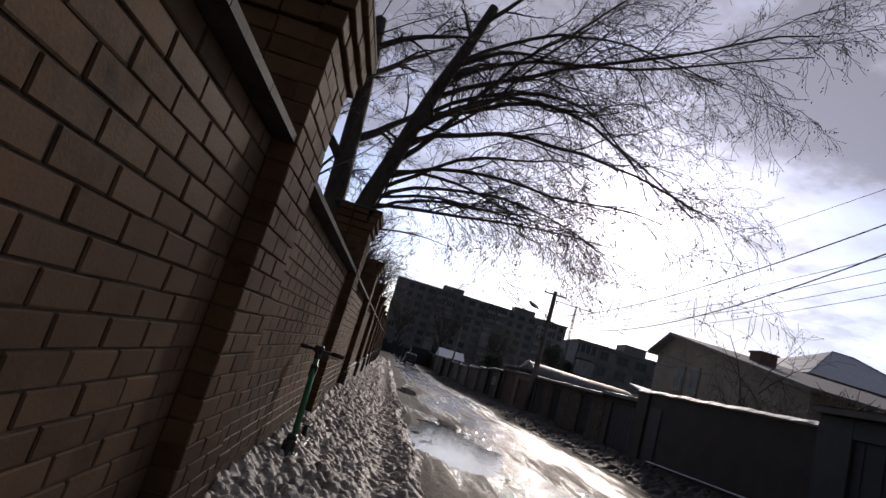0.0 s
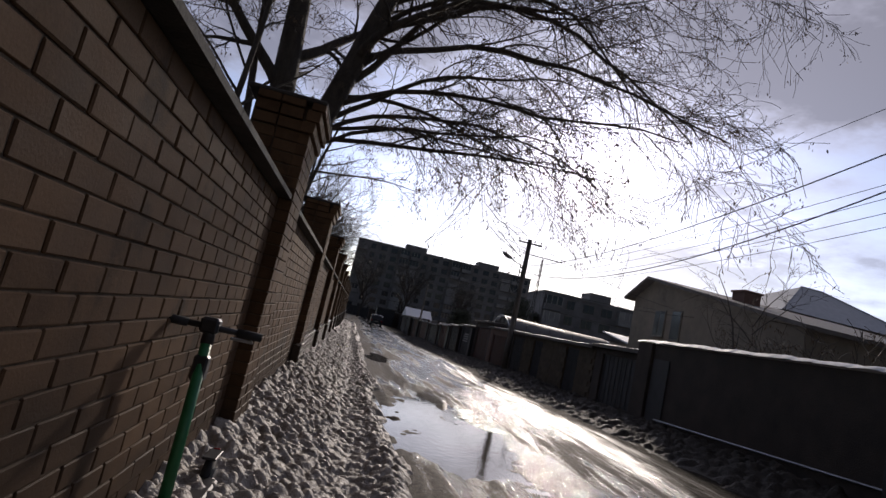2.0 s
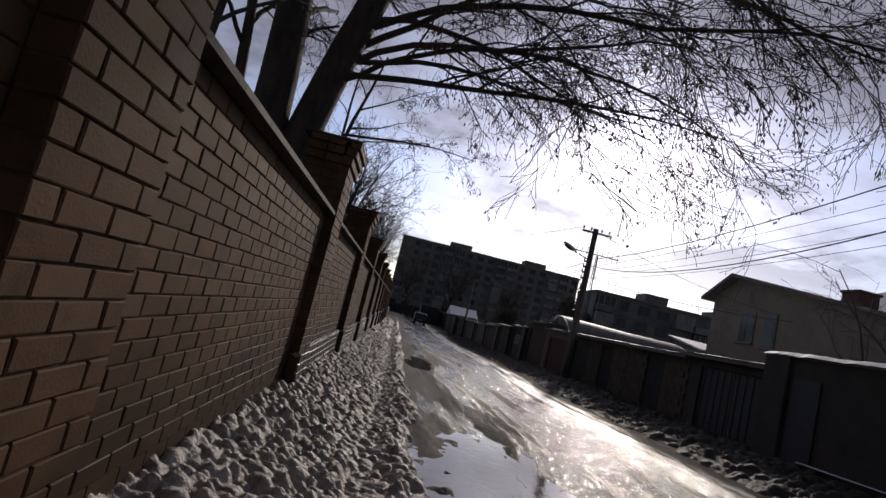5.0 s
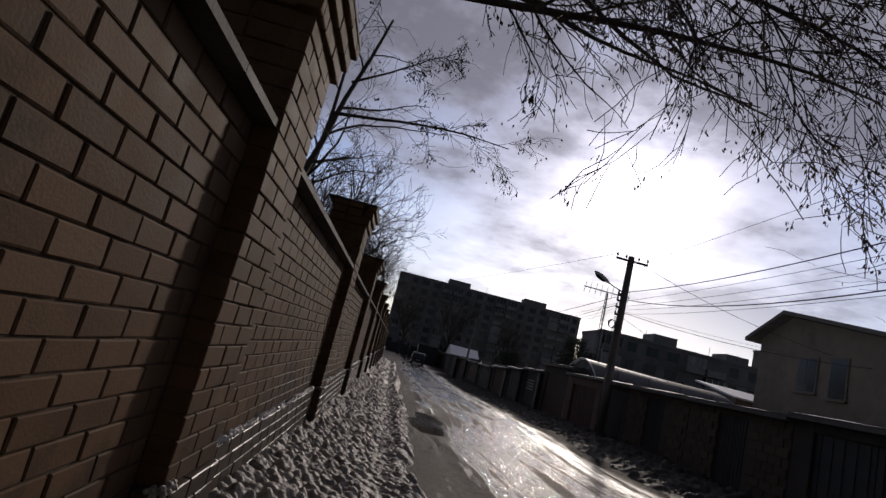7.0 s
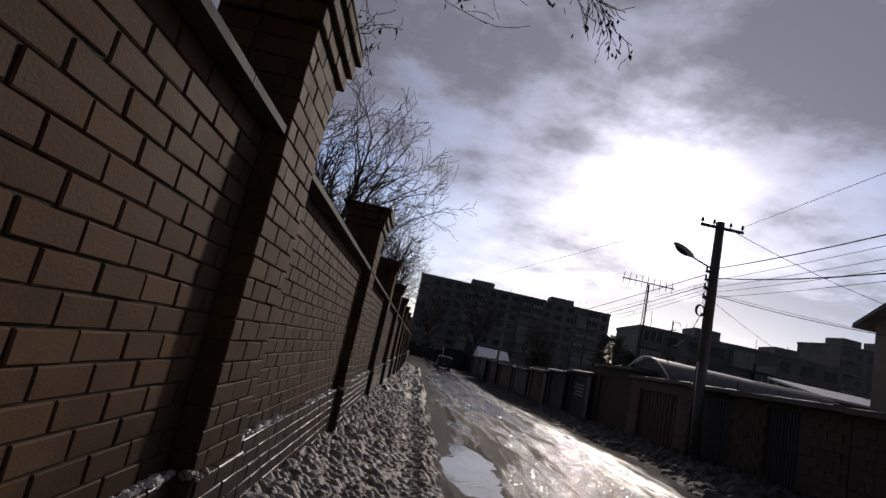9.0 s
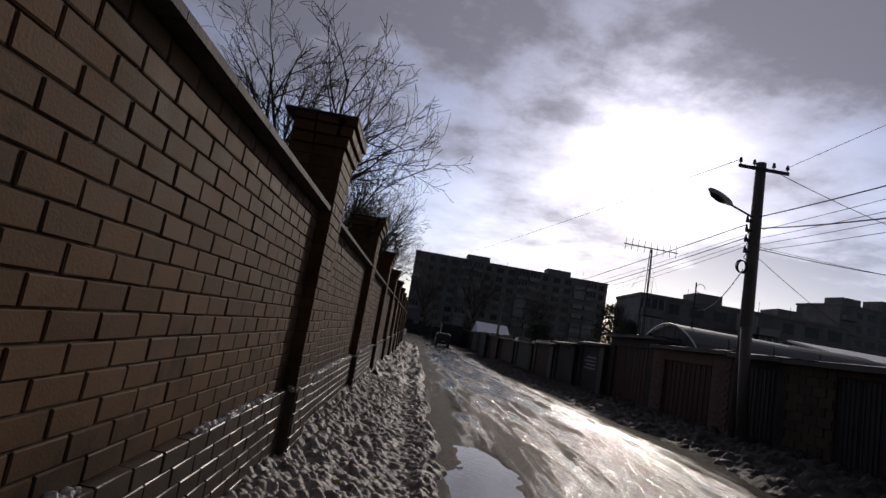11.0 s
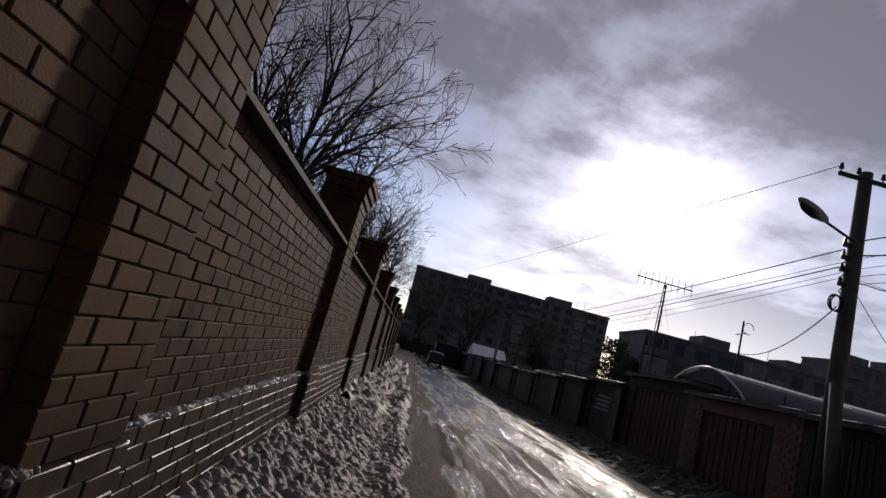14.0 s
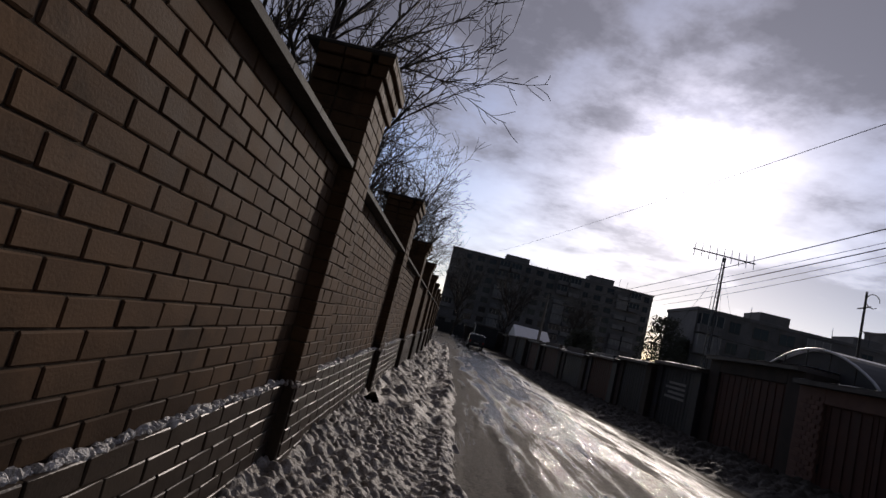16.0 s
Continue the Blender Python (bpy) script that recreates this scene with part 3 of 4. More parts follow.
def pilaster(k, single):
    y0 = k * PITCH
    has_plinth = k >= 2
    pil = thing("pilaster", "tan brick pilaster with a corbelled head", "pilaster", (0, y0, 0), "pilasters of the brick wall", "structure")
    low = -0.95 if k > 5 else -0.35
    part("core", boxed(-0.51 + 0.012, -0.012, 0.012, PIL - 0.012, low, 3.06), M_MORTAR, pil)
    spots, low_spots = [], []

    def put(kind, x, y, z):
        dims = {"full": (0.115, BL - JOINT), "half": (0.115, BL / 2 - JOINT), "side": (0.19, 0.115)}[kind]
        if z < LEDGE and has_plinth:
            if kind == "side":
                return
            x += 0.03
            if single and z > -0.2:
                lay(pick.choice(PLINTH_BRICKS if kind == "full" else HALF_PLINTH), pil, x, y, z, "plinth_brick")
            else:
                low_spots.append((x, y, z, *dims, COURSE - BED))
        elif single and z > 0.0:
            lay(pick.choice({"full": WALL_BRICKS, "half": HALF_BRICKS, "side": SIDE_BRICKS}[kind]), pil, x, y, z)
        else:
            spots.append((x, y, z, *dims, COURSE - BED))

    for row in range(-8 if k <= 5 else -14, 25):
        z = LEDGE + (row + 0.5) * COURSE
        if z > 3.03:
            break
        out = 0.028 * max(0, row - 21)
        if row % 2:
            ys = ((BL / 2, "full"), (BL * 1.5, "full"), (BL * 2.25, "half"))
        else:
            ys = ((BL / 4, "half"), (BL, "full"), (BL * 2, "full"))
        for y, kind in ys:
            put(kind, -0.0575 + out, y * PIL / (2.5 * BL), z)
        if out:
            put("half", -0.0575 + out, PIL + out / 2, z)
            put("half", -0.0575 + out, -out / 2 + 0.02, z)
        if row >= 16:
            for x in (-0.18, -0.38):
                put("side", x, 0.0575 - out, z)
                put("side", x, PIL - 0.0575 + out, z)
    if spots:
        joined("brick_rest", pil, spots, M_BRICK)
    if low_spots:
        joined("plinth_rest", pil, low_spots, M_PLINTH)
    bm = boxed(-0.57, 0.09, -0.09, PIL + 0.09, 3.02, 3.06, bevel=0.012)
    bmesh.ops.create_cone(bm, cap_ends=True, segments=4, radius1=0.45, radius2=0.12, depth=0.04, matrix=pose(-0.24, PIL / 2, 3.078, 0, 0, 45))
    part("cap", bm, M_COPING, pil, "dark weathered concrete cap")
    if has_plinth:
        bm = boxed(-0.10, 0.018, -0.03, PIL + 0.03, low, LEDGE - 0.006, bevel=0.006)
        part("plinth", bm, M_PLINTH, pil, "dark wet plinth block")
        bm = bmesh.new()
        r = random.Random(300 + k)
        for _ in range(26):
            s = r.uniform(0.008, 0.022)
            bmesh.ops.create_icosphere(bm, subdivisions=1, radius=s, matrix=pose(r.uniform(-0.05, 0.03), y0 + r.uniform(-0.05, 0.10), LEDGE - 0.01 + r.uniform(0, 0.03), r.uniform(0, 90), r.uniform(0, 90), 0))
        solo("ledge_snow", bm, M_SNOW, "clump of slush caught on the pilaster foot", "snow", kind="stuff")


# ---- trees ----
class Wood:
    """Gathers tapered tubes into one mesh."""

    def __init__(self):
        self.verts, self.faces = [], []

    def tube(self, pts, radii, sides):
        base = len(self.verts)
        side = None
        for i, (p, r) in enumerate(zip(pts, radii)):
            d = (pts[min(i + 1, len(pts) - 1)] - pts[max(i - 1, 0)]).normalized()
            if side is None:
                side = d.orthogonal().normalized()
            side = (side - d * side.dot(d)).normalized()
            up_ = d.cross(side)
            for s in range(sides):
                a = 2 * math.pi * s / sides
                self.verts.append(p + (side * math.cos(a) + up_ * math.sin(a)) * r)
        for i in range(len(pts) - 1):
            for s in range(sides):
                a, b = base + i * sides + s, base + i * sides + (s + 1) % sides
                self.faces.append((a, b, b + sides, a + sides))


def grow(wood, r, start, way, length, radius, level, spec, tips):
    """A wandering limb that throws smaller limbs; spec: lists by level of children, spread, droop, steps."""
    if level >= 1 and start.y > spec.get("y_max", 1e9):
        return
    children, spread, droop, wander = spec["children"][level], spec["spread"][level], spec["droop"][level], spec["wander"][level]
    n = spec["steps"][level]
    pts, radii, p, d = [start.copy()], [radius], start.copy(), way.normalized()
    for i in range(n):
        d = (d + Vector((r.gauss(0, 1), r.gauss(0, 1), r.gauss(0, 1))) * wander + Vector((0, 0, -droop))).normalized()
        p = p + d * length / n
        pts.append(p.copy())
        radii.append(max(radius * (1 - (0.55 if radius > 0.2 else 0.78) * (i + 1) / n), spec["thin"]))
    wood[min(level, 2)].tube(pts, radii, (9, 6, 4, 3, 3)[level])
    if level + 1 >= len(spec["children"]):
        tips.append((pts[-1], d))
        tips.append((pts[len(pts) // 2], d))
        return
    for c in range(children):
        f = spec["from"][level] + (1 - spec["from"][level]) * (c + r.random()) / children
        i = min(int(f * n), n - 1)
        q = pts[i].lerp(pts[i + 1], f * n - i)
        here = (pts[i + 1] - pts[i]).normalized()
        side = here.orthogonal().normalized()
        side.rotate(Matrix.Rotation(r.uniform(0, 2 * math.pi), 3, here))
        bias = spec.get("bias", Vector((0, 0, 0)))
        new_way = (here * math.cos(spread) + side * math.sin(spread) + bias * 0.35).normalized()
        grow(wood, r, q, new_way, length * spec["ratio"][level] * r.uniform(0.6, 1.15), radii[i] * spec.get("taper", 0.5), level + 1, spec, tips)


def tree(label, at, stems, spec, seed, leaves=0):
    r = random.Random(seed)
    root = thing("tree", label, "tree", at, "bare trees behind the wall")
    wood, tips = [Wood(), Wood(), Wood()], []
    for start, way, length, radius in stems:
        grow(wood, r, Vector(start), Vector(way), length, radius, 0, spec, tips)
    for name, wd, mat in (("trunk", wood[0], M_BARK), ("branch_work", wood[1], M_BARK), ("crown", wood[2], M_TWIG)):
        if wd.verts:
            part_data(name, mesh_of(name, wd.verts, wd.faces, mat, True), root)
    if leaves:
        verts, faces = [], []
        for _ in range(leaves):
            p, d = r.choice(tips)
            for _ in range(r.randint(1, 4)):
                q = p + Vector((r.gauss(0, 0.05), r.gauss(0, 0.05), r.uniform(-0.10, 0.0)))
                a = Vector((r.gauss(0, 0.4), r.gauss(0, 0.4), -1)).normalized()
                s = a.orthogonal().normalized()
                s.rotate(Matrix.Rotation(r.uniform(0, 6.28), 3, a))
                ln, wd = r.uniform(0.04, 0.10), r.uniform(0.009, 0.019)
                k = len(verts)
                bend = a.cross(s) * 0.008
                verts += [q, q + a * ln * 0.5 + s * wd + bend, q + a * ln, q + a * ln * 0.5 - s * wd + bend]
                faces += [(k, k + 1, k + 2), (k, k + 2, k + 3)]
        part_data("leaves", mesh_of("leaves", verts, faces, M_LEAF), root, "withered brown leaves", kind="stuff")
    return root


SPEC_BIG = dict(y_max=1.1, children=[7, 8, 7, 4, 0], spread=[0.75, 0.8, 0.75, 0.7, 0.6], droop=[0.0, 0.02, 0.05, 0.09, 0.12], wander=[0.03, 0.10, 0.16, 0.2, 0.22],
                steps=[9, 9, 6, 4, 3], ratio=[0.42, 0.36, 0.45, 0.55, 0.5], thin=0.0055, bias=Vector((0.35, -0.22, 0.0)))
SPEC_BIG["from"] = [0.45, 0.18, 0.15, 0.15, 0.1]
SPEC_FAN = dict(taper=0.70, children=[9, 6, 5, 0], spread=[0.5, 0.6, 0.65, 0.6], droop=[-0.02, -0.02, 0.0, 0.02], wander=[0.05, 0.09, 0.12, 0.15],
                steps=[8, 6, 5, 3], ratio=[0.5, 0.5, 0.5, 0.5], thin=0.008)
SPEC_FAN["from"] = [0.2, 0.15, 0.15, 0.1]

big = tree("tall bare tree with dry leaves leaning over the street", (-1.9, 12.5, -0.2),
           [((0.10, 0, 0), (0.06, 0.0, 1), 10.5, 0.40), ((0.22, 0.0, 2.4), (0.26, -0.03, 1), 9.6, 0.31),
            ((-0.35, -0.1, 0.0), (0.01, -0.02, 1), 10.0, 0.14), ((-0.75, -1.6, 0.0), (0.03, -0.02, 1), 9.5, 0.10)], SPEC_BIG, 5, 1500)
SPEC_LIMB = dict(y_max=1.5, taper=0.46, children=[12, 8, 5, 0], spread=[0.6, 0.75, 0.7, 0.6], droop=[0.078, 0.035, 0.07, 0.10], wander=[0.11, 0.17, 0.2, 0.22],
                 steps=[11, 7, 4, 3], ratio=[0.34, 0.45, 0.55, 0.5], thin=0.0055, bias=Vector((0.25, -0.22, -0.08)))
SPEC_LIMB["from"] = [0.2, 0.15, 0.15, 0.1]
# limbs that arch out over the street from the leaning stem: height, direction, length, radius
WAYS = [(5.2, (1, -0.10, 0.60), 8.0, 0.060), (5.5, (1, 0.15, 0.85), 7.5, 0.065), (5.9, (1, -0.35, 0.70), 8.6, 0.065), (6.4, (1, -0.05, 1.05), 9.5, 0.085),
        (6.8, (1, -0.35, 0.90), 8.4, 0.060), (7.1, (1, 0.12, 0.75), 9.4, 0.080), (7.7, (1, -0.20, 1.0), 10.0, 0.085), (8.0, (0.9, -0.35, 0.85), 9.0, 0.065),
        (8.6, (1, -0.05, 0.95), 10.0, 0.080), (9.2, (1, -0.30, 0.80), 9.5, 0.065), (4.9, (1, -0.25, 0.50), 6.5, 0.050), (9.8, (0.9, -0.10, 0.85), 9.0, 0.065),
        (5.3, (1, 0.25, 0.62), 8.2, 0.050), (6.1, (1, 0.2, 0.55), 8.8, 0.055)]
BOUGH_LIST = [((0.22 + 0.26 * (z - 2.4), -0.03 * (z - 2.4), z), way, ln * (0.86 if z < 7 else 0.98), r) for z, way, ln, r in WAYS]
limb_set = tree("tall bare tree with dry leaves leaning over the street", (-1.9, 12.5, -0.2), BOUGH_LIST, SPEC_LIMB, 9, 4200)
SPEC_LOW = dict(SPEC_LIMB, droop=[0.004, 0.05, 0.08, 0.10], wander=[0.04, 0.15, 0.2, 0.22], children=[13, 8, 5, 0])
low_limb = tree("tall bare tree with dry leaves leaning over the street", (-1.9, 12.5, -0.2), [((0.7, 0, 5.05), (1, 0.0, 0.20), 7.6, 0.06)], SPEC_LOW, 12, 420)
for extra in (limb_set, low_limb):
    for child in list(extra.children):
        child.parent = big
    bpy.data.objects.remove(extra)

SPEC_THIN = dict(taper=0.45, children=[8, 6, 4, 0], spread=[0.75, 0.7, 0.7, 0.6], droop=[0.0, 0.03, 0.06, 0.08], wander=[0.05, 0.12, 0.18, 0.2],
                 steps=[8, 7, 4, 3], ratio=[0.28, 0.45, 0.5, 0.5], thin=0.004, bias=Vector((0.05, 0, 0.1)))
SPEC_THIN["from"] = [0.35, 0.2, 0.15, 0.1]
tree("slender bare young tree behind the brick wall", (-2.5, 16.4, -0.3),
     [((0, 0, 0), (0.20, 0.05, 1), 8.0, 0.11), ((0.1, 0.3, 0), (0.27, 0.05, 1), 7.4, 0.09), ((1.15, 0.25, 5.35), (1, -0.1, 0.12), 3.2, 0.035), ((1.3, 0.25, 6.0), (1, -0.2, 0.4), 2.0, 0.025)], SPEC_THIN, 21, 300)

fan = tree("bare vase-shaped tree behind the brick wall", (-3.0, 30.0, -0.6),
           [((0, 0, 0), (0.02, 0, 1), 4.0, 0.19)] + [((0.03, 0, 3.2), (math.cos(a) * 0.42, math.sin(a) * 0.42, 1), 5.2, 0.10) for a in (0.2, 1.2, 2.3, 3.3, 4.4, 5.5)]
           + [((0.0, 0.05, 2.8), (0.8, 0.2, 0.8), 4.2, 0.06)], SPEC_FAN, 33)
for x, y, s, turn in ((-3.4, 37.0, 0.85, 70), (-2.8, 44.5, 0.95, 150), (-3.5, 53.0, 1.0, 230), (-3.0, 62.0, 1.1, 20), (2.0, 118.0, 1.4, 100), (12.0, 126.0, 1.5, 300),
                      (-14.0, 96.0, 1.6, 210), (24.0, 122.0, 1.3, 10), (-24.0, 120.0, 1.9, 50)):
    copy_thing(fan, pose(x, y, -0.7, 0, 0, turn) @ Matrix.Diagonal((s, s, s, 1)))

SPEC_BUSH = dict(children=[6, 5, 0], spread=[0.7, 0.7, 0.6], droop=[0.0, 0.02, 0.03], wander=[0.12, 0.18, 0.2], steps=[6, 4, 3], ratio=[0.5, 0.5, 0.5], thin=0.006)
SPEC_BUSH["from"] = [0.2, 0.15, 0.1]
tree("bare garden tree with crooked branches beside the house", (15.2, 19.0, -0.2),
     [((0, 0, 0), (0.02, 0, 1), 6.4, 0.06), ((0.05, 0, 3.6), (-0.8, 0.2, 0.9), 2.6, 0.03), ((0.05, 0, 3.9), (0.9, 0.1, 0.7), 2.8, 0.03), ((0.05, 0, 4.2), (0.1, -0.6, 0.9), 2.2, 0.025)], SPEC_BUSH, 44)
for i, (x, y, h) in enumerate(((10.2, 11.5, 2.6), (10.6, 10.2, 2.8), (11.0, 8.8, 2.7), (11.2, 13.0, 2.7))):
    tree("dense leafless shrub behind the rendered wall", (x, y, -0.2), [((0.1 * math.cos(a), 0.1 * math.sin(a), 0), (0.3 * math.cos(a), 0.3 * math.sin(a), 1), h, 0.03) for a in (0, 1.3, 2.6, 3.9, 5.2)], SPEC_BUSH, 60 + i, 200)


def clump_tree(label, at, height, spread_, seed):
    """A far evergreen tree: trunk and a crown of many small leaf clumps."""
    r = random.Random(seed)
    root = thing("tree", label, "tree", at)
    part("trunk", rodded((0, 0, 0), (0, 0, height * 0.7), 0.25, 0.08), M_BARK, root)
    verts, faces = [], []
    for _ in range(1700):
        a, h = r.uniform(0, 6.28), r.random()
        rad = spread_ * math.sqrt(r.random()) * (1 - 0.7 * abs(h - 0.35)) * r.uniform(0.7, 1.15)
        c = Vector((rad * math.cos(a), rad * math.sin(a), height * (0.25 + 0.75 * h)))
        for _ in range(4):
            u = Vector((r.gauss(0, 1), r.gauss(0, 1), r.gauss(0, 1))).normalized()
            v = u.orthogonal().normalized()
            s = r.uniform(0.10, 0.28)
            q = c + u * r.uniform(0, 0.3)
            k = len(verts)
            verts += [q, q + u * s + v * s * 0.4, q + u * s * 1.6, q + u * s - v * s * 0.4]
            faces += [(k, k + 1, k + 2, k + 3)]
    part_data("crown", mesh_of("crown", verts, faces, M_EVERGREEN), root, "dark green foliage")
    return root


M_EVERGREEN = material("evergreen", (0.025, 0.03, 0.018), (0.07, 0.075, 0.04), (0.6, 0.8), 2.0, 12.0, 0.0)
clump_tree("dark evergreen tree beyond the garages", (28.0, 92.0, -0.7), 9.4, 3.0, 3)
clump_tree("dark evergreen tree beyond the garages", (32.5, 96.0, -0.7), 7.8, 2.4, 4)
clump_tree("dark evergreen tree beyond the garages", (20.0, 100.0, -0.7), 5.5, 2.6, 5)

# unseen plain wall added behind the walker, keeps low sky light off south-facing bricks
bm = bmesh.new()
box(bm, -26, 30, -34, -28, -1, 15)
tagged(part("wall_south", bm, M_PANEL, None), "unseen plain grey panel wall added to block low sky", "wall", kind="structure")

# ---- kick scooter against the wall ----
sc = thing("kick_scooter", "black electric kick scooter with a green stem in the snow", "scooter", (0.09, 2.86, 0.0))
part("stem", rodded((0.02, -0.14, 0.30), (-0.03, 0.06, 1.22), 0.028, 0.026, 10), M_GREEN, sc, "green painted stem", smooth=True)
part("stem_top", rodded((-0.026, 0.045, 1.15), (-0.031, 0.064, 1.245), 0.031, 0.029, 10), M_BLACK, sc, smooth=True)
part("fold_joint", boxed(-0.035, 0.045, -0.18, -0.09, 0.36, 0.50, bevel=0.01), M_BLACK, sc)
part("clamp", boxed(-0.055, 0.01, 0.0, 0.07, 0.98, 1.10, bevel=0.01), M_BLACK, sc, "black stem clamp")
bar = part("handlebar", rodded((-0.25, 0.02, 1.235), (0.20, 0.10, 1.225), 0.015, None, 10), M_BLACK, sc, smooth=True)
part("grip", rodded((-0.255, 0.02, 1.235), (-0.13, 0.04, 1.232), 0.021, None, 10), M_RUBBER, bar, "ribbed rubber grip", True)
part("grip", rodded((0.09, 0.08, 1.227), (0.205, 0.10, 1.225), 0.021, None, 10), M_RUBBER, bar, "ribbed rubber grip", True)
part("brake_lever", boxed(0.06, 0.17, 0.10, 0.115, 1.185, 1.20, bevel=0.004), M_STEEL, bar)
part("display", boxed(-0.075, 0.01, 0.02, 0.10, 1.20, 1.275, bevel=0.012), M_BLACK, sc)
part("deck", boxed(-0.075, 0.09, -0.20, 0.72, 0.30, 0.345, bevel=0.012), M_BLACK, sc, "black deck with grip tape")
for y in (-0.24, 0.80):
    bm = bmesh.new()
    bmesh.ops.create_cone(bm, cap_ends=True, segments=24, radius1=0.105, radius2=0.105, depth=0.045, matrix=pose(0.01, y, 0.33, 0, 90, 0))
    wheel = part("wheel", bm, M_RUBBER, sc, "small rubber tyre", True)
    part("hub", rodded((-0.03, y, 0.33), (0.05, y, 0.33), 0.05, None, 14), M_STEEL, wheel)
part("rear_mudguard", boxed(-0.03, 0.05, 0.70, 0.90, 0.44, 0.455, bevel=0.005), M_BLACK, sc)
part("rear_light", boxed(-0.01, 0.03, 0.895, 0.91, 0.43, 0.46, bevel=0.004), M_RED, sc)
part("fork", boxed(-0.045, 0.065, -0.26, -0.22, 0.33, 0.46, bevel=0.008), M_BLACK, sc)

for x, y in ((0.52, 18.6), (0.80, 18.9), (0.62, 17.4)):
    bm = bmesh.new()
    z = float(grade(y)) + 0.23
    vs = [bm.verts.new((x + 0.035 * math.cos(a) * (1 + 0.25 * math.sin(3 * a)), y + 0.045 * math.sin(a), z + 0.012 * math.cos(2 * a))) for a in np.linspace(0, 6.1, 11)]
    bm.faces.new(vs)
    bmesh.ops.solidify(bm, geom=bm.faces, thickness=0.002)
    solo("fallen_leaf", bm, M_YELLOW, "yellow fallen leaf lying on the snow", "leaf", "fallen leaves on the snow")


# ---- street side with garages ----
def rendered_wall():
    wl = thing("wall_east", "grey rendered wall with a snow-covered top", "wall", kind="structure")
    part("body", boxed(8.40, 8.75, 6.95, 14.2, -0.3, 2.22, bevel=0.01), M_WALL_R, wl)
    part("pillar", boxed(8.33, 8.80, 13.55, 14.25, -0.3, 2.24, bevel=0.015), M_WALL_R, wl, "grey end pillar")
    part("side_door", boxed(8.372, 8.40, 12.75, 13.45, -0.25, 1.85, bevel=0.006), M_GATE_GREY, wl, "dark steel side door")
    part("service_pipe", rodded((8.36, 13.0, 0.40), (8.36, 6.9, 0.62), 0.022), M_STEEL, wl, "thin pale pipe along the wall")
    xs, ys = np.linspace(8.30, 8.86, 12), np.linspace(6.9, 14.3, 150)
    me = sheet("snow", xs, ys, lambda x, y: 2.215 + np.clip(1 - ((x - 8.58) / 0.30) ** 2, 0, 1) ** 0.5 * (0.09 + 0.07 * fbm(x * 3, y * 3.5)) - 0.012 + 0.03 * (fbm(x * 9, y * 9) - 0.5), M_SNOW_CLEAN)
    tagged(new("wall_snow", me), "thick white snow lying on the wall top", "snow", kind="stuff")


def garage(y0, y1, x, top, mat_wall, mat_gate, label, gate_h=1.75, depth=6.0, ribs=5, snow=0.05, gate_w=0.72, base=-0.5):
    """A lock-up garage: walls with a gate opening, two ribbed leaves, a roof slab and snow on its edge."""
    g = thing("garage", label, "garage", (x, (y0 + y1) / 2, 0), "row of lock-up garages")
    w2 = (y1 - y0) / 2 - 0.01
    gw = w2 * gate_w
    part("side_wall", boxed(0.2, depth, -w2, -w2 + 0.2, base, top - 0.12), mat_wall, g)
    part("side_wall", boxed(0.2, depth, w2 - 0.2, w2, base, top - 0.12), mat_wall, g)
    part("rear_wall", boxed(depth, depth + 0.2, -w2, w2, base, top - 0.12), mat_wall, g)
    part("front_pier", boxed(0, 0.2, -w2, -gw, base, top - 0.12, bevel=0.01), mat_wall, g)
    part("front_pier", boxed(0, 0.2, gw, w2, base, top - 0.12, bevel=0.01), mat_wall, g)
    part("lintel", boxed(0, 0.2, -gw, gw, gate_h, top - 0.12, bevel=0.01), mat_wall, g)
    for s in (-1, 1):
        a, b = sorted((s * 0.008, s * gw))
        leaf = part("gate_leaf", boxed(0.06, 0.10, a, b, base, gate_h, bevel=0.006), mat_gate, g)
        for i in range(ribs):
            yy = a + (b - a) * (i + 0.5) / ribs
            part("rib", boxed(0.045, 0.06, yy - 0.02, yy + 0.02, base + 0.03, gate_h - 0.03, bevel=0.004), mat_gate, leaf)
        part("hinge", rodded((0.05, s * (gw - 0.02), 0.2), (0.05, s * (gw - 0.02), 0.38), 0.02), M_BLACK, leaf)
    part("roof", boxed(-0.18, depth + 0.3, -w2 - 0.005, w2 + 0.005, top - 0.12, top, bevel=0.012), M_ROOF, g, "flat slab roof")
    xs, ys = np.linspace(x - 0.20, x + depth, 20), np.linspace(y0, y1, 40)
    me = sheet("roof_snow", xs, ys, lambda a, b: top + snow * (0.35 + 0.9 * fbm(a * 2, b * 2)) * np.clip((a - x + 0.21) / 0.05, 0, 1) - 0.01, M_SNOW_CLEAN)
    tagged(new("roof_snow", me), "snow layer along the garage roof edge", "snow", kind="stuff")
    return g


rendered_wall()
garage(1.6, 6.9, 8.15, 2.55, M_GATE_GREY, M_GATE_GREY, "dark steel-clad garage at the wall's end", 2.1)
garage(14.3, 18.2, 9.0, 2.05, M_WALL_R, M_GATE_GREY, "low grey garage with a dark steel gate")
g_stone = garage(18.2, 22.2, 9.0, 1.98, M_STONE, M_GATE_GREY, "garage of yellowish shell-stone blocks", gate_w=0.3)
g_stone2 = garage(22.2, 26.1, 9.0, 2.0, M_STONE, M_GATE_GREY, "garage of yellowish shell-stone blocks", gate_w=0.3)
garage(26.1, 28.3, 9.0, 2.02, M_WALL_R, M_GATE_GREY, "narrow garage with a dark grey gate")
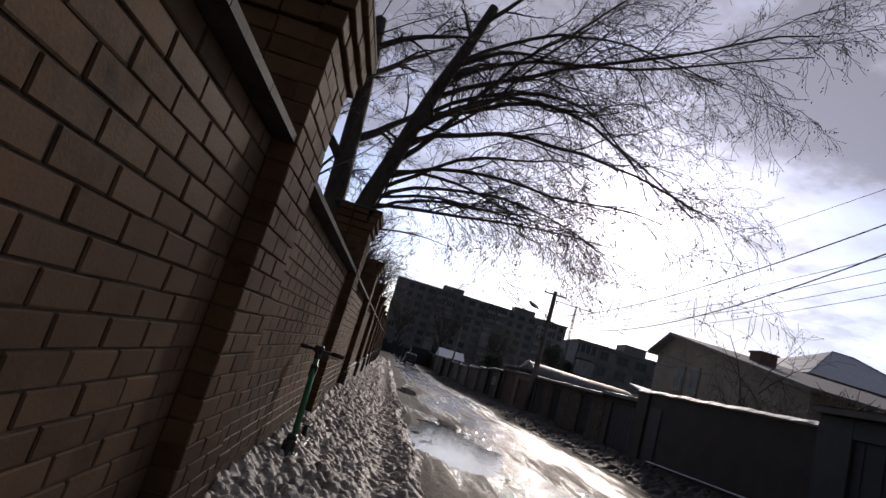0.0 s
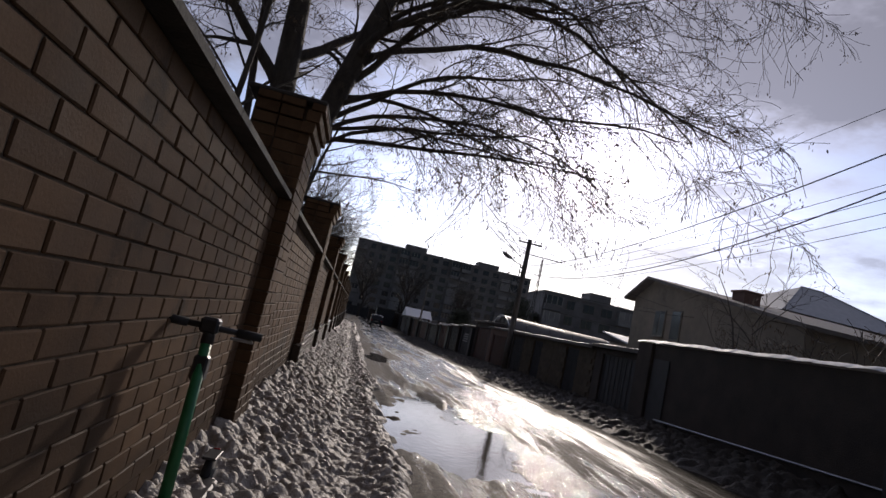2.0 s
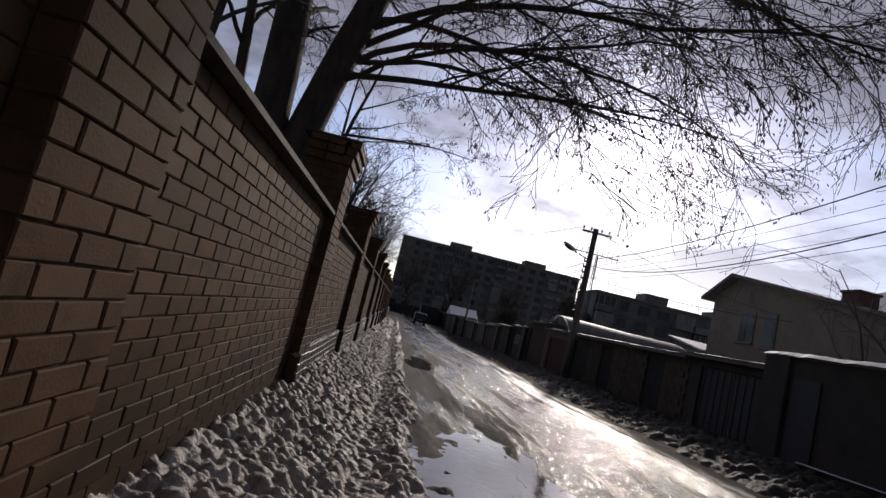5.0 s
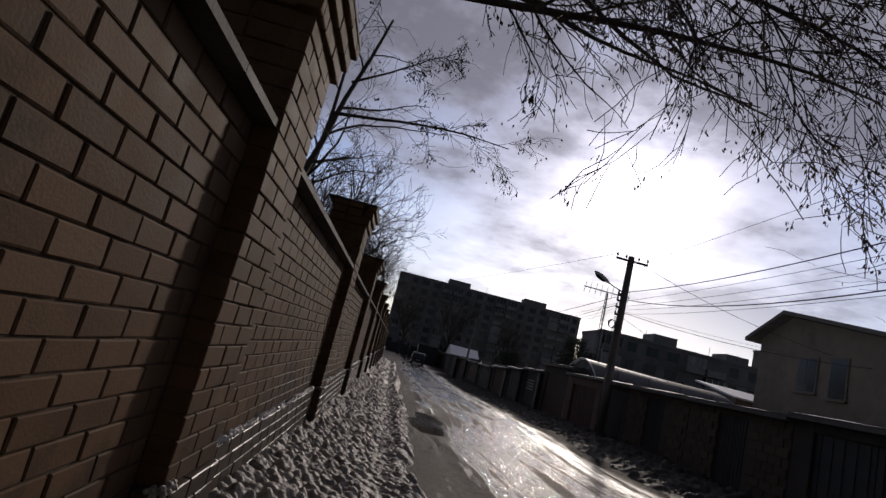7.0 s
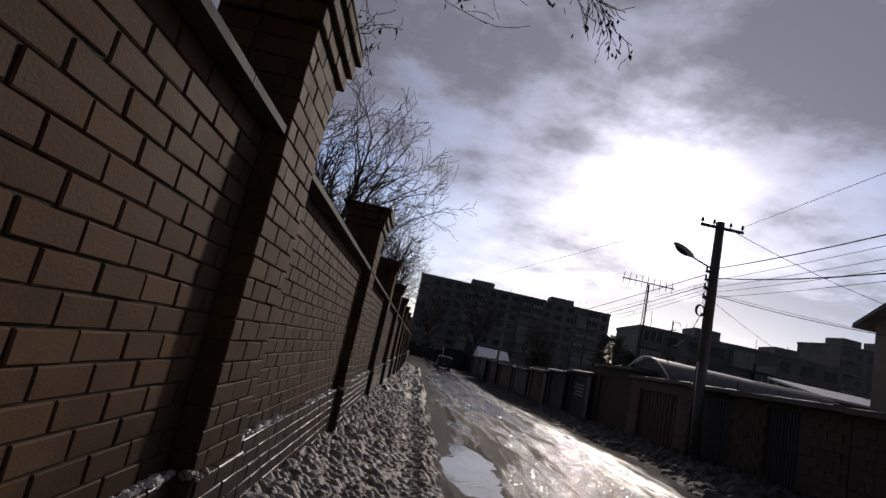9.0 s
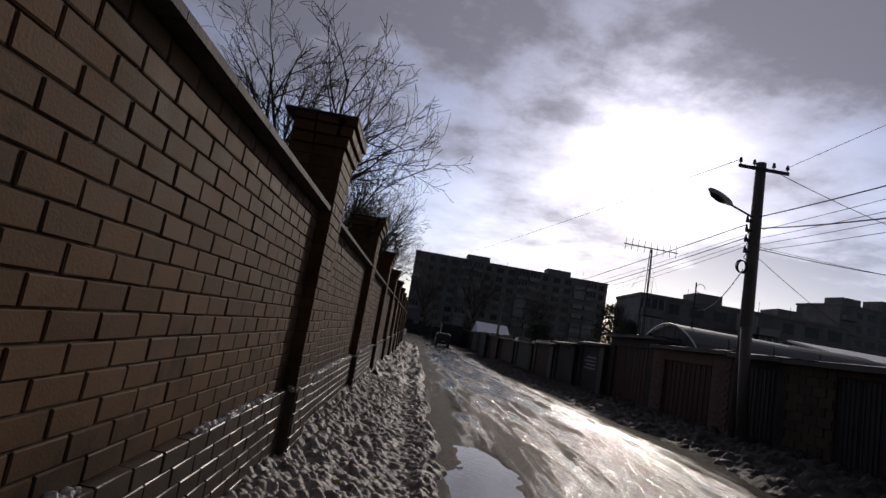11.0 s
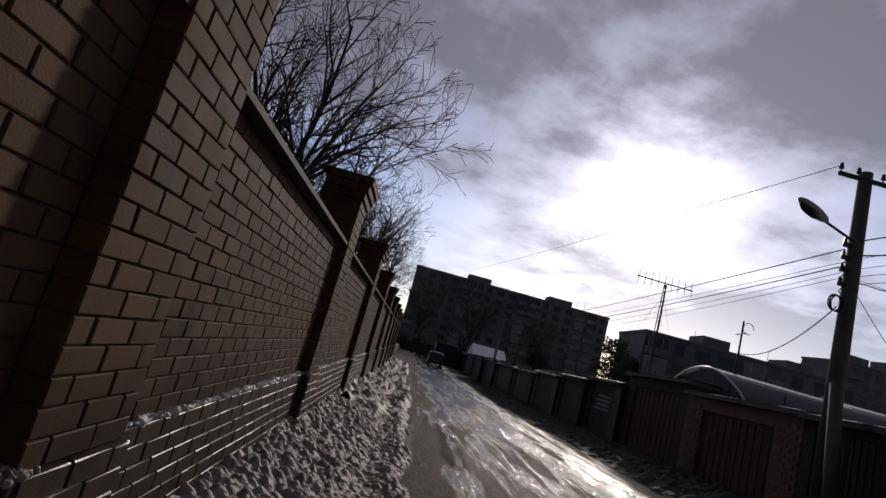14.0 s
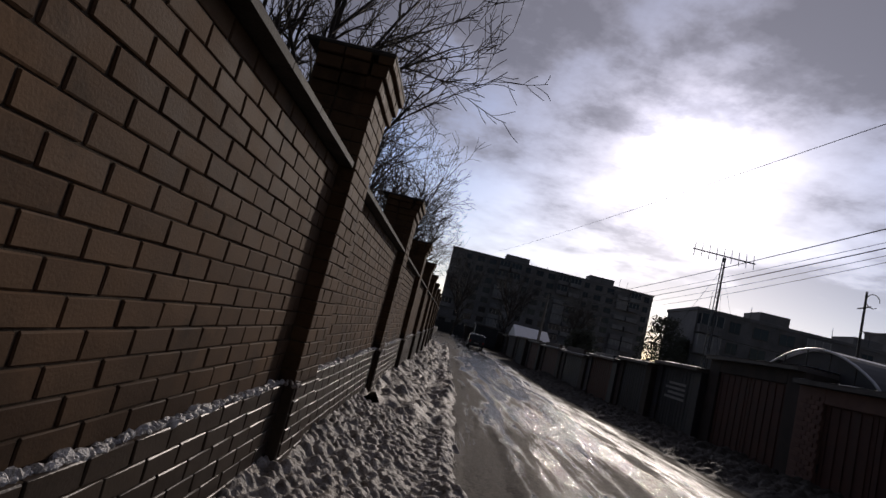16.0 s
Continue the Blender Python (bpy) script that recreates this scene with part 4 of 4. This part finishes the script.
g_pink = garage(28.3, 33.0, 9.0, 2.06, M_PINK, M_RUST, "brick garage with a rusty red-brown gate", 1.62, gate_w=0.62)
garage(33.0, 37.6, 9.1, 2.36, M_WALL_R, M_RUST, "taller garage with a rusty brown gate", 1.9)
garage(37.6, 41.2, 8.9, 1.9, M_GATE_GREY, M_GATE_GREY, "grey steel garage with worn pale lettering")
garage(41.2, 45.0, 8.7, 1.75, M_WALL_R, M_GATE_GREY, "low grey garage with a snowy roof")
garage(45.0, 50.0, 8.6, 1.6, M_GATE_GREY, M_RUST, "low steel garage with a brown gate")
garage(50.0, 56.0, 8.5, 1.45, M_WALL_R, M_GATE_GREY, "far low garage with a grey gate", base=-0.9)
garage(56.0, 63.0, 8.4, 1.5, M_WALL_R, M_RUST, "far low garage with a brown gate", base=-0.9)
for i, (y, x) in enumerate(((63.0, 8.2), (69.0, 7.9), (75.0, 12.5), (90.0, 8.6), (97.0, 7.6), (104.0, 6.2), (111.0, 4.0))):
    garage(y, y + 5.6, x, 1.6 + 0.12 * (i % 3), M_WALL_R, M_GATE_GREY if i % 2 else M_RUST, "dark far garage near the street's end", base=-0.9, snow=0.03)
for g, mat in ((g_stone, M_STONE), (g_stone2, M_STONE), (g_pink, M_PINK)):
    # face blocks on the piers, each proud of the joint
    w2 = 1.98 if mat is M_STONE else 2.34
    size = (0.39, 0.19) if mat is M_STONE else (0.26, 0.098)
    gw = w2 * (0.3 if mat is M_STONE else 0.62)
    me = brick_mesh("stone_block" if mat is M_STONE else "brick", 0.05, size[0] - 0.014, size[1] - 0.014, mat, 77)
    for side in (-1, 1):
        a, b = (-w2, -gw) if side < 0 else (gw, w2)
        for row in range(int(2.3 / size[1])):
            y = a + size[0] / 2 + (size[0] / 2 if row % 2 else 0)
            while y + size[0] / 2 <= b:
                z = -0.4 + (row + 0.5) * size[1]
                if z < 1.8:
                    lay(me, g, 0.0, y, z, me.name.split(".")[0])
                y += size[0]
# worn pale marks on the grey garage gate, no longer legible
for i in range(4):
    bm = boxed(8.925, 8.93, 38.6, 40.2 - 0.25 * (i % 2), 0.72 + i * 0.16, 0.80 + i * 0.16)
    solo("faded_mark", bm, M_PANEL_B, "faded pale painted stripe on the garage gate", "marking", "faded marks on the garage")

# arched greenhouse frame with a snowy sheet roof, standing behind the garage fronts
hang = thing("barrel_shed", "barrel-roofed shed with a snow-white sheet roof", "shed", (0, 0, 0))
arc = [(31.5 + 4.6 * i / 16, 2.02 + 0.86 * math.sin(math.pi * i / 16) ** 0.8) for i in range(17)]
for i0, i1, mat, lab in ((0, 5, M_GATE_GREY, "bare grey roof sheet"), (5, 13, M_SNOW_CLEAN, "snow-covered curved roof sheet"), (12, 16, M_GATE_GREY, "bare grey roof sheet")):
    seg = arc[i0:i1 + 1]
    part("roof", prism(bmesh.new(), [(9.75, a, z) for a, z in seg] + [(9.75, a, z + 0.05) for a, z in seg[::-1]], (1, -0.12, -0.02), 6.4), mat, hang, lab)
hoop = Wood()
hoop.tube([Vector((9.72, a, z + 0.03)) for a, z in arc], [0.03] * len(arc), 6)
part_data("end_hoop", mesh_of("end_hoop", hoop.verts, hoop.faces, M_STEEL, True), hang, "steel end hoop")
for i in (3, 6, 9, 12):
    part("upright", rodded((9.74, arc[i][0], 1.95), (9.74, arc[i][0], arc[i][1] + 0.02), 0.018, None, 6), M_BLACK, hang)
bm = bmesh.new()
prism(bm, [(9.85, a, z - 0.02) for a, z in arc] + [(9.85, arc[-1][0], -0.3), (9.85, arc[0][0], -0.3)], (1, -0.12, 0), 6.1)
part("end_wall", bm, M_GATE_GREY, hang)
for i in range(4):
    x = 10.6 + i * 1.35
    yb = 31.5 - 0.12 * (x - 9.75)
    part("rail_post", rodded((x, yb - 0.06, 2.0), (x, yb - 0.06, 2.55), 0.02, None, 6), M_BLACK, hang)

# ---- houses ----
def window_unit(parent, x, y0, y1, z0, z1, panes=2, facing=-1):
    """A casement in a wall that faces along x."""
    s = facing
    f = part("window", boxed(min(x, x + s * 0.05), max(x, x + s * 0.05), y0 - 0.06, y1 + 0.06, z0 - 0.06, z1 + 0.06, bevel=0.008), M_FRAME, parent, "weathered brown window frame")
    wdt = (y1 - y0) / panes
    for i in range(panes):
        part("pane", boxed(min(x + s * 0.052, x + s * 0.06), max(x + s * 0.052, x + s * 0.06), y0 + i * wdt + 0.03, y0 + (i + 1) * wdt - 0.03, z0, z1), M_GLASS, f)
    part("sill", boxed(min(x, x + s * 0.14), max(x, x + s * 0.14), y0 - 0.12, y1 + 0.12, z0 - 0.12, z0 - 0.06, bevel=0.008), M_FRAME, f)


house = thing("house", "cream rendered house with a low asymmetric gable roof", "house", (0, 0, 0))
gable = [(17.0, 31.6, -0.2), (17.0, 31.6, 5.72), (17.0, 29.7, 6.62), (17.0, 18.5, 4.35), (17.0, 18.5, -0.2)]
part("wall", prism(bmesh.new(), gable, (1, 0, 0), 12.0), M_HOUSE, house)
for a, b in ((gable[1], gable[2]), (gable[2], gable[3])):
    va, vb = Vector(a), Vector(b)
    ext = (vb - va).normalized() * 0.55
    p0, p1 = (va - ext, vb) if a is gable[1] else (va, vb + ext)
    bm = prism(bmesh.new(), [p0 + Vector((-0.5, 0, 0.02)), p1 + Vector((-0.5, 0, 0.02)), p1 + Vector((-0.5, 0, 0.18)), p0 + Vector((-0.5, 0, 0.18))], (1, 0, 0), 13.0)
    part("roof", bm, M_ROOF, house, "dark sheet roof slope")
window_unit(house, 17.0, 28.0, 29.0, 3.55, 4.85)
window_unit(house, 17.0, 26.5, 27.3, 3.4, 4.85, 1)
part("door", boxed(16.94, 16.995, 23.0, 23.95, -0.2, 1.9, bevel=0.01), M_RUST, house, "brown boarded door")
chim = thing("chimney", "red-brown brick chimney stack on the house roof", "chimney", (19.2, 24.9, 5.3))
part("stack", boxed(-0.45, 0.45, -0.45, 0.45, -0.3, 0.98, bevel=0.01), M_PINK, chim)
part("crown", boxed(-0.52, 0.52, -0.52, 0.52, 0.98, 1.08, bevel=0.015), M_PINK, chim)
part("flue", boxed(-0.2, 0.2, -0.2, 0.2, 1.08, 1.14, bevel=0.01), M_BLACK, chim)

h2 = thing("house", "pale house with a grey hipped sheet roof", "house", (34.0, 38.0, 0))
part("wall", boxed(-5.5, 5.5, -4.5, 4.5, -0.2, 7.6), M_HOUSE, h2)
bm = bmesh.new()
apex = [bm.verts.new((-0.6, 0, 10.4)), bm.verts.new((1.2, 0, 10.4))]
ev = [bm.verts.new(p) for p in ((-6, -5, 7.5), (6, -5, 7.5), (6, 5, 7.5), (-6, 5, 7.5))]
for f in ((ev[0], ev[1], apex[1], apex[0]), (ev[1], ev[2], apex[1]), (ev[2], ev[3], apex[0], apex[1]), (ev[3], ev[0], apex[0]), (ev[3], ev[2], ev[1], ev[0])):
    bm.faces.new(f)
bmesh.ops.recalc_face_normals(bm, faces=bm.faces)
part("roof", bm, M_ROOF_GREY, h2, "grey sheet roof")
part("ridge_cap", rodded((-0.6, 0, 10.42), (1.2, 0, 10.42), 0.06), M_ROOF_GREY, h2)
part("ridge_cap", rodded((-6, -5, 7.52), (-0.6, 0, 10.42), 0.06), M_ROOF_GREY, h2)
part("ridge_cap", rodded((6, -5, 7.52), (1.2, 0, 10.42), 0.06), M_ROOF_GREY, h2)

shed = thing("shed", "low white outbuilding beside the house", "shed", (24.5, 42.0, 0))
part("wall", boxed(-3.0, 3.0, -2.0, 2.0, -0.2, 3.2), M_HOUSE, shed)
part("roof", prism(bmesh.new(), [(-3.3, -2.3, 3.2), (-3.3, 2.3, 3.9), (-3.3, 2.3, 4.0), (-3.3, -2.3, 3.3)], (1, 0, 0), 6.6), M_SNOW_CLEAN, shed, "snow-covered lean-to roof")


# ---- apartment blocks ----
def apartment(label, at, turn, width, height, deep, floors, bays, seed, boxes, base=-1.0):
    """A panel block: body, floor bands, real window openings with frames, balconies, roof boxes and aerials."""
    r = random.Random(seed)
    b = thing("apartment_building", label, "building", at, turn=turn)
    part("wall", boxed(0, width, 0.3, deep, base, height, bevel=0.03), M_PANEL, b)
    part("parapet", boxed(-0.15, width + 0.15, 0.12, deep + 0.15, height, height + 0.45, bevel=0.03), M_PANEL, b)
    fh, bw = (height - 0.8) / floors, width / bays
    for f in range(floors):
        z = 0.8 + f * fh
        for i in range(bays):
            x = (i + 0.5) * bw
            style = (i * 7 + 3) % 5
            if style in (1, 3) and f > 0:
                glazed = r.random() < 0.55
                bal = part("balcony", boxed(x - bw * 0.44, x + bw * 0.44, -0.9, 0.3, z - 0.12, z + 0.95, bevel=0.02), M_PANEL_B if r.random() < 0.5 else M_PANEL, b)
                if glazed:
                    part("glazing", boxed(x - bw * 0.43, x + bw * 0.43, -0.86, 0.3, z + 0.95, z + fh - 0.35, bevel=0.01), M_GLASS if r.random() < 0.65 else M_PANEL_B, bal)
                    for k in range(4):
                        xx = x - bw * 0.43 + bw * 0.86 * k / 3
                        part("mullion", boxed(xx - 0.04, xx + 0.04, -0.89, -0.86, z + 0.95, z + fh - 0.35), M_WOOD, bal)
            else:
                ww = bw * (0.28 if style else 0.2)
                win = part("window", boxed(x - ww - 0.08, x + ww + 0.08, 0.24, 0.30, z + 0.72, z + 2.28, bevel=0.01), M_FRAME, b)
                part("pane", boxed(x - ww, x - 0.03, 0.225, 0.24, z + 0.8, z + 2.2), M_GLASS, win)
                part("pane", boxed(x + 0.03, x + ww, 0.225, 0.24, z + 0.8, z + 2.2), M_GLASS, win)
        part("floor_joint", boxed(0, width, 0.285, 0.30, z - 0.28, z - 0.22), M_MORTAR, b)
    for x0, x1, h in boxes:
        part("roof_box", boxed(x0, x1, deep * 0.3, deep * 0.7, height + 0.45, height + h, bevel=0.03), M_PANEL, b)
    for _ in range(4):
        x = r.uniform(2, width - 2)
        part("aerial", rodded((x, 2, height + 0.4), (x, 2, height + r.uniform(2.0, 3.2)), 0.05, 0.03, 5), M_BLACK, b)
    return b


apartment("long dark panel apartment block across the street's end", (-2.5, 174.0, -0.7), 0.0, 56.8, 22.6, 13.0, 8, 17, 2, [(15.2, 22.0, 2.4), (39.5, 46.5, 2.4)])
apartment("low brown apartment block behind the garages", (32.6, 94.0, -0.7), -3.0, 30.0, 11.8, 12.0, 4, 9, 5, [(9.4, 13.4, 2.2), (21.8, 25.6, 1.9)])
apartment("distant pale apartment block on rising ground", (92.0, 132.0, -0.7), 10.0, 34.0, 22.0, 12.0, 7, 10, 8, [(4.0, 9.0, 2.5), (15.0, 24.0, 3.5)])
low = thing("shed", "dark low buildings with a snowy roof at the street's end", "shed", (10.0, 84.0, 0))
part("wall", boxed(-1.5, 2.0, -3, 3, -1.0, 1.7), M_WALL_R, low)
part("roof", prism(bmesh.new(), [(-1.7, -3.4, 1.7), (-1.7, 0, 3.0), (-1.7, 3.4, 1.7)], (1, 0, 0), 3.9), M_SNOW_CLEAN, low, "snow-covered gable roof")
shop = thing("kiosk", "small dark kiosk at the street's end", "kiosk", (6.2, 96.0, 0))
part("wall", boxed(-1.5, 1.5, -2, 2, -1.0, 2.0, bevel=0.03), M_GATE_GREY, shop)
part("roof", boxed(-1.7, 1.7, -2.3, 2.3, 2.0, 2.2, bevel=0.03), M_ROOF, shop, "flat dark roof")
fence = thing("wall_end", "dark board fence closing the street's end", "fence", kind="structure")
for i in range(26):
    part("board", boxed(-9 + i * 0.62, -9 + i * 0.62 + 0.6, 130, 130.05, -1.0, 1.4 + 0.05 * (i % 3), bevel=0.01), M_GATE_GREY, fence)


# ---- utility pole, wires and aerials ----
POLE = Vector((8.5, 27.0, 0.0))
pole = thing("utility_pole", "tapered concrete utility pole with crossarm and lamp", "pole", POLE)
part("shaft", rodded((0, 0, -0.5), (0, 0, 6.62), 0.17, 0.115, 12), M_POLE, pole, smooth=True)
part("brace", rodded((-0.15, -0.55, -0.5), (-0.05, -0.08, 2.6), 0.13, 0.11, 10), M_POLE, pole, "leaning concrete stub", True)
arm = part("crossarm", boxed(-0.62, 0.62, -0.16, -0.10, 6.38, 6.46, bevel=0.008), M_BLACK, pole)
for x in (-0.58, -0.24, 0.24, 0.58):
    pin = part("pin", rodded((x, -0.13, 6.46), (x, -0.13, 6.54), 0.012, None, 6), M_BLACK, arm)
    part("insulator", rodded((x, -0.13, 6.52), (x, -0.13, 6.63), 0.045, 0.025, 10), M_CERAMIC, arm)
lamp_arm = part("lamp_arm", rodded((-0.08, -0.05, 5.22), (-0.72, -0.12, 5.42), 0.024, None, 8), M_BLACK, pole)
bm = bmesh.new()
bmesh.ops.create_uvsphere(bm, u_segments=14, v_segments=9, radius=1.0, matrix=pose(-1.0, -0.15, 5.56, 0, 24, 5) @ Matrix.Diagonal((0.36, 0.13, 0.085, 1)))
head_ = part("lamp_head", bm, M_LAMP, pole, "cobra-style street lamp head", True)
bm = bmesh.new()
bmesh.ops.create_uvsphere(bm, u_segments=14, v_segments=8, radius=1.0, matrix=pose(-1.05, -0.15, 5.535, 0, 24, 5) @ Matrix.Diagonal((0.25, 0.11, 0.09, 1)))
part("lens", bm, M_GLASS, head_, "dull glass lens", True)
for z in (5.1, 4.86, 4.62, 4.35):
    part("bracket", boxed(-0.24, -0.08, -0.06, 0.02, z, z + 0.07, bevel=0.006), M_BLACK, pole)
    part("insulator", rodded((-0.22, -0.02, z + 0.07), (-0.22, -0.02, z + 0.17), 0.035, 0.02, 8), M_CERAMIC, pole)
bm = bmesh.new()
for ring in range(3):
    for i in range(16):
        a, b = 2 * math.pi * i / 16, 2 * math.pi * (i + 1) / 16
        o = Vector((-0.28 - 0.015 * ring, -0.12, 3.98 + 0.01 * ring))
        rod(bm, o + Vector((0.12 * math.cos(a), 0.02 * ring, 0.15 * math.sin(a))), o + Vector((0.12 * math.cos(b), 0.02 * ring, 0.15 * math.sin(b))), 0.012, None, 5)
part("cable_coil", bm, M_RUBBER, pole, "coil of spare black cable")
slack = Wood()
slack.tube([Vector((-0.17 - 0.05 * (i % 3), -0.09 - 0.01 * (i % 2), 4.9 - i * 0.085)) for i in range(10)], [0.011] * 10, 5)
part_data("loose_cable", mesh_of("loose_cable", slack.verts, slack.faces, M_RUBBER, True), pole, "tangled black cable")

rear = thing("utility_pole", "tapered concrete utility pole carrying wires", "pole", (7.95, 1.0, 0))
part("shaft", rodded((0, 0, -0.5), (0, 0, 7.4), 0.17, 0.115, 12), M_POLE, rear, smooth=True)
part("crossarm", boxed(-0.62, 0.62, -0.04, 0.02, 7.0, 7.08, bevel=0.008), M_BLACK, rear)
ahead = thing("utility_pole", "tapered concrete utility pole carrying wires", "pole", (9.4, 72.0, 0))
part("shaft", rodded((0, 0, -1.0), (0, 0, 6.2), 0.15, 0.1, 10), M_POLE, ahead, smooth=True)
part("crossarm", boxed(-0.62, 0.62, -0.04, 0.02, 5.9, 5.98, bevel=0.008), M_BLACK, ahead)


def wire(a, b, sag, r=0.012, label="thin black overhead wire"):
    a, b = Vector(a), Vector(b)
    wd = Wood()
    n = 22
    pts = [a.lerp(b, i / n) - Vector((0, 0, sag * 4 * (i / n) * (1 - i / n))) for i in range(n + 1)]
    wd.tube(pts, [r] * (n + 1), 5)
    return tagged(new("overhead_wire", mesh_of("overhead_wire", wd.verts, wd.faces, M_RUBBER, True)), label, "wire", "overhead wires")


wire((8.5, 26.9, 5.25), (8.3, 1.0, 6.65), 0.75, 0.013, "thick black overhead cable")
wire((8.55, 26.9, 4.98), (8.3, 1.0, 6.55), 1.42, 0.014, "thick black overhead cable")
for i, (z0, z1, x1) in enumerate(((4.95, 5.75, 8.5), (4.75, 5.5, 8.4), (4.6, 5.35, 8.55), (4.45, 5.05, 8.35))):
    wire((8.6, 26.9, z0), (x1, 1.0, z1), 0.35 + 0.06 * i, 0.006)
wire((9.08, 26.87, 6.58), (8.6, 1.0, 7.0), 0.12, 0.006)
for i, (z0, z1) in enumerate(((5.05, 5.3), (4.8, 5.1), (4.72, 4.95), (4.6, 4.8), (4.5, 4.6))):
    wire((8.3, 27.0, z0), (9.4, 72.0, z1), 0.25 + 0.1 * i, 0.012 if i in (0, 2) else 0.006)
wire((7.92, 26.87, 6.58), (2.0, 174.2, 21.0), 1.0, 0.008)
wire((8.9, 26.9, 6.4), (17.0, 27.3, 5.0), 0.25, 0.009)
wire((8.62, 27.0, 4.5), (17.0, 25.5, 4.6), 0.25, 0.010)
wire((8.62, 27.0, 4.3), (24.5, 40.2, 3.6), 0.4, 0.007)
wire((8.62, 27.0, 4.55), (34.0, 33.6, 7.4), 0.6, 0.006)
wire((8.3, 27.0, 3.95), (10.3, 33.2, 3.5), 0.35, 0.012, "slack black service cable")

sp = thing("garage_mast", "thin dark mast with a wire loop on a garage roof", "mast", (10.3, 33.2, 2.0))
part("tube", rodded((0, 0, -0.1), (0, 0, 2.45), 0.035, 0.025, 8), M_BLACK, sp)
part("crosspiece", rodded((-0.16, 0, 2.0), (0.14, 0, 2.12), 0.015, None, 6), M_BLACK, sp)
bm = bmesh.new()
for i in range(12):
    a, b = 2 * math.pi * i / 14, 2 * math.pi * (i + 1) / 14
    rod(bm, (0.17 + 0.16 * math.cos(a), 0, 2.25 + 0.17 * math.sin(a)), (0.17 + 0.16 * math.cos(b), 0, 2.25 + 0.17 * math.sin(b)), 0.010, None, 5)
part("wire_loop", bm, M_BLACK, sp)

mast = thing("antenna_mast", "tall lattice mast with television aerials", "antenna", (22.0, 66.3, 0))
for a in (0.3, 2.4, 4.5):
    part("leg", rodded((0.28 * math.cos(a), 0.28 * math.sin(a), -0.4), (0.12 * math.cos(a), 0.12 * math.sin(a), 12.2), 0.05, 0.045, 5), M_BLACK, mast)
for i in range(26):
    a, b = (0.3, 2.4, 4.5)[i % 3], (0.3, 2.4, 4.5)[(i + 1) % 3]
    f0, f1 = 0.28 - 0.16 * i / 26, 0.28 - 0.16 * (i + 1) / 26
    part("lattice_bar", rodded((f0 * math.cos(a), f0 * math.sin(a), 0.2 + i * 0.46), (f1 * math.cos(b), f1 * math.sin(b), 0.66 + i * 0.46), 0.02, None, 4), M_BLACK, mast)
part("boom", rodded((-2.7, 0, 12.35), (2.7, 0.3, 12.35), 0.06, None, 6), M_BLACK, mast)
for i in range(9):
    x = -2.5 + i * 0.62
    part("element", rodded((x - 0.3, -0.6, 12.25 - 0.6), (x + 0.2, 0.6, 12.25 + 0.85), 0.028, None, 4), M_BLACK, mast)
for a in (0.9, 2.9, 5.0):
    part("guy_wire", rodded((0, 0, 11.2), (5.5 * math.cos(a), 5.5 * math.sin(a), -0.4), 0.012, None, 4), M_BLACK, mast)

# ---- car far down the street ----
car = thing("car", "dark hatchback with a snowy roof standing on the wet street", "car", (4.3, 78.0, float(grade(50.0)) + 0.0))
prof = [(0, 0.35), (0.02, 0.85), (0.35, 1.38), (0.8, 1.48), (2.0, 1.46), (2.9, 0.98), (3.9, 0.85), (4.05, 0.35)]
part("body", prism(bmesh.new(), [(-0.82, y, z) for y, z in prof], (1, 0, 0), 1.64), M_CAR, car)
part("rear_window", prism(bmesh.new(), [(-0.62, 0.055, 0.92), (-0.62, 0.30, 1.32), (-0.62, 0.285, 1.325), (-0.62, 0.04, 0.925)], (1, 0, 0), 1.24), M_GLASS, car)
part("bumper", boxed(-0.80, 0.80, -0.08, 0.06, 0.32, 0.55, bevel=0.03), M_BLACK, car)
part("roof_snow", boxed(-0.66, 0.66, 0.6, 2.0, 1.46, 1.54, bevel=0.03), M_SNOW_CLEAN, car, "snow left on the roof")
part("number_plate", boxed(-0.26, 0.26, -0.092, -0.08, 0.56, 0.67), M_PANEL_B, car)
for x in (-0.74, 0.62):
    part("tail_light", boxed(x, x + 0.14, -0.015, 0.04, 0.62, 0.85, bevel=0.01), M_RED, car)
for x in (-0.72, 0.72):
    for y in (0.75, 3.2):
        bm = bmesh.new()
        bmesh.ops.create_cone(bm, cap_ends=True, segments=20, radius1=0.31, radius2=0.31, depth=0.2, matrix=pose(x, y, 0.31, 0, 90, 0))
        wh = part("wheel", bm, M_RUBBER, car, "rubber tyre")
        part("rim", rodded((x - 0.105, y, 0.31), (x + 0.105, y, 0.31), 0.2, None, 12), M_STEEL, wh)

# ---- the wall's pieces, last ----
for k in range(-2, 14):
    near = -1 <= k <= 6
    wall_bay(k, near)
    pilaster(k, near)
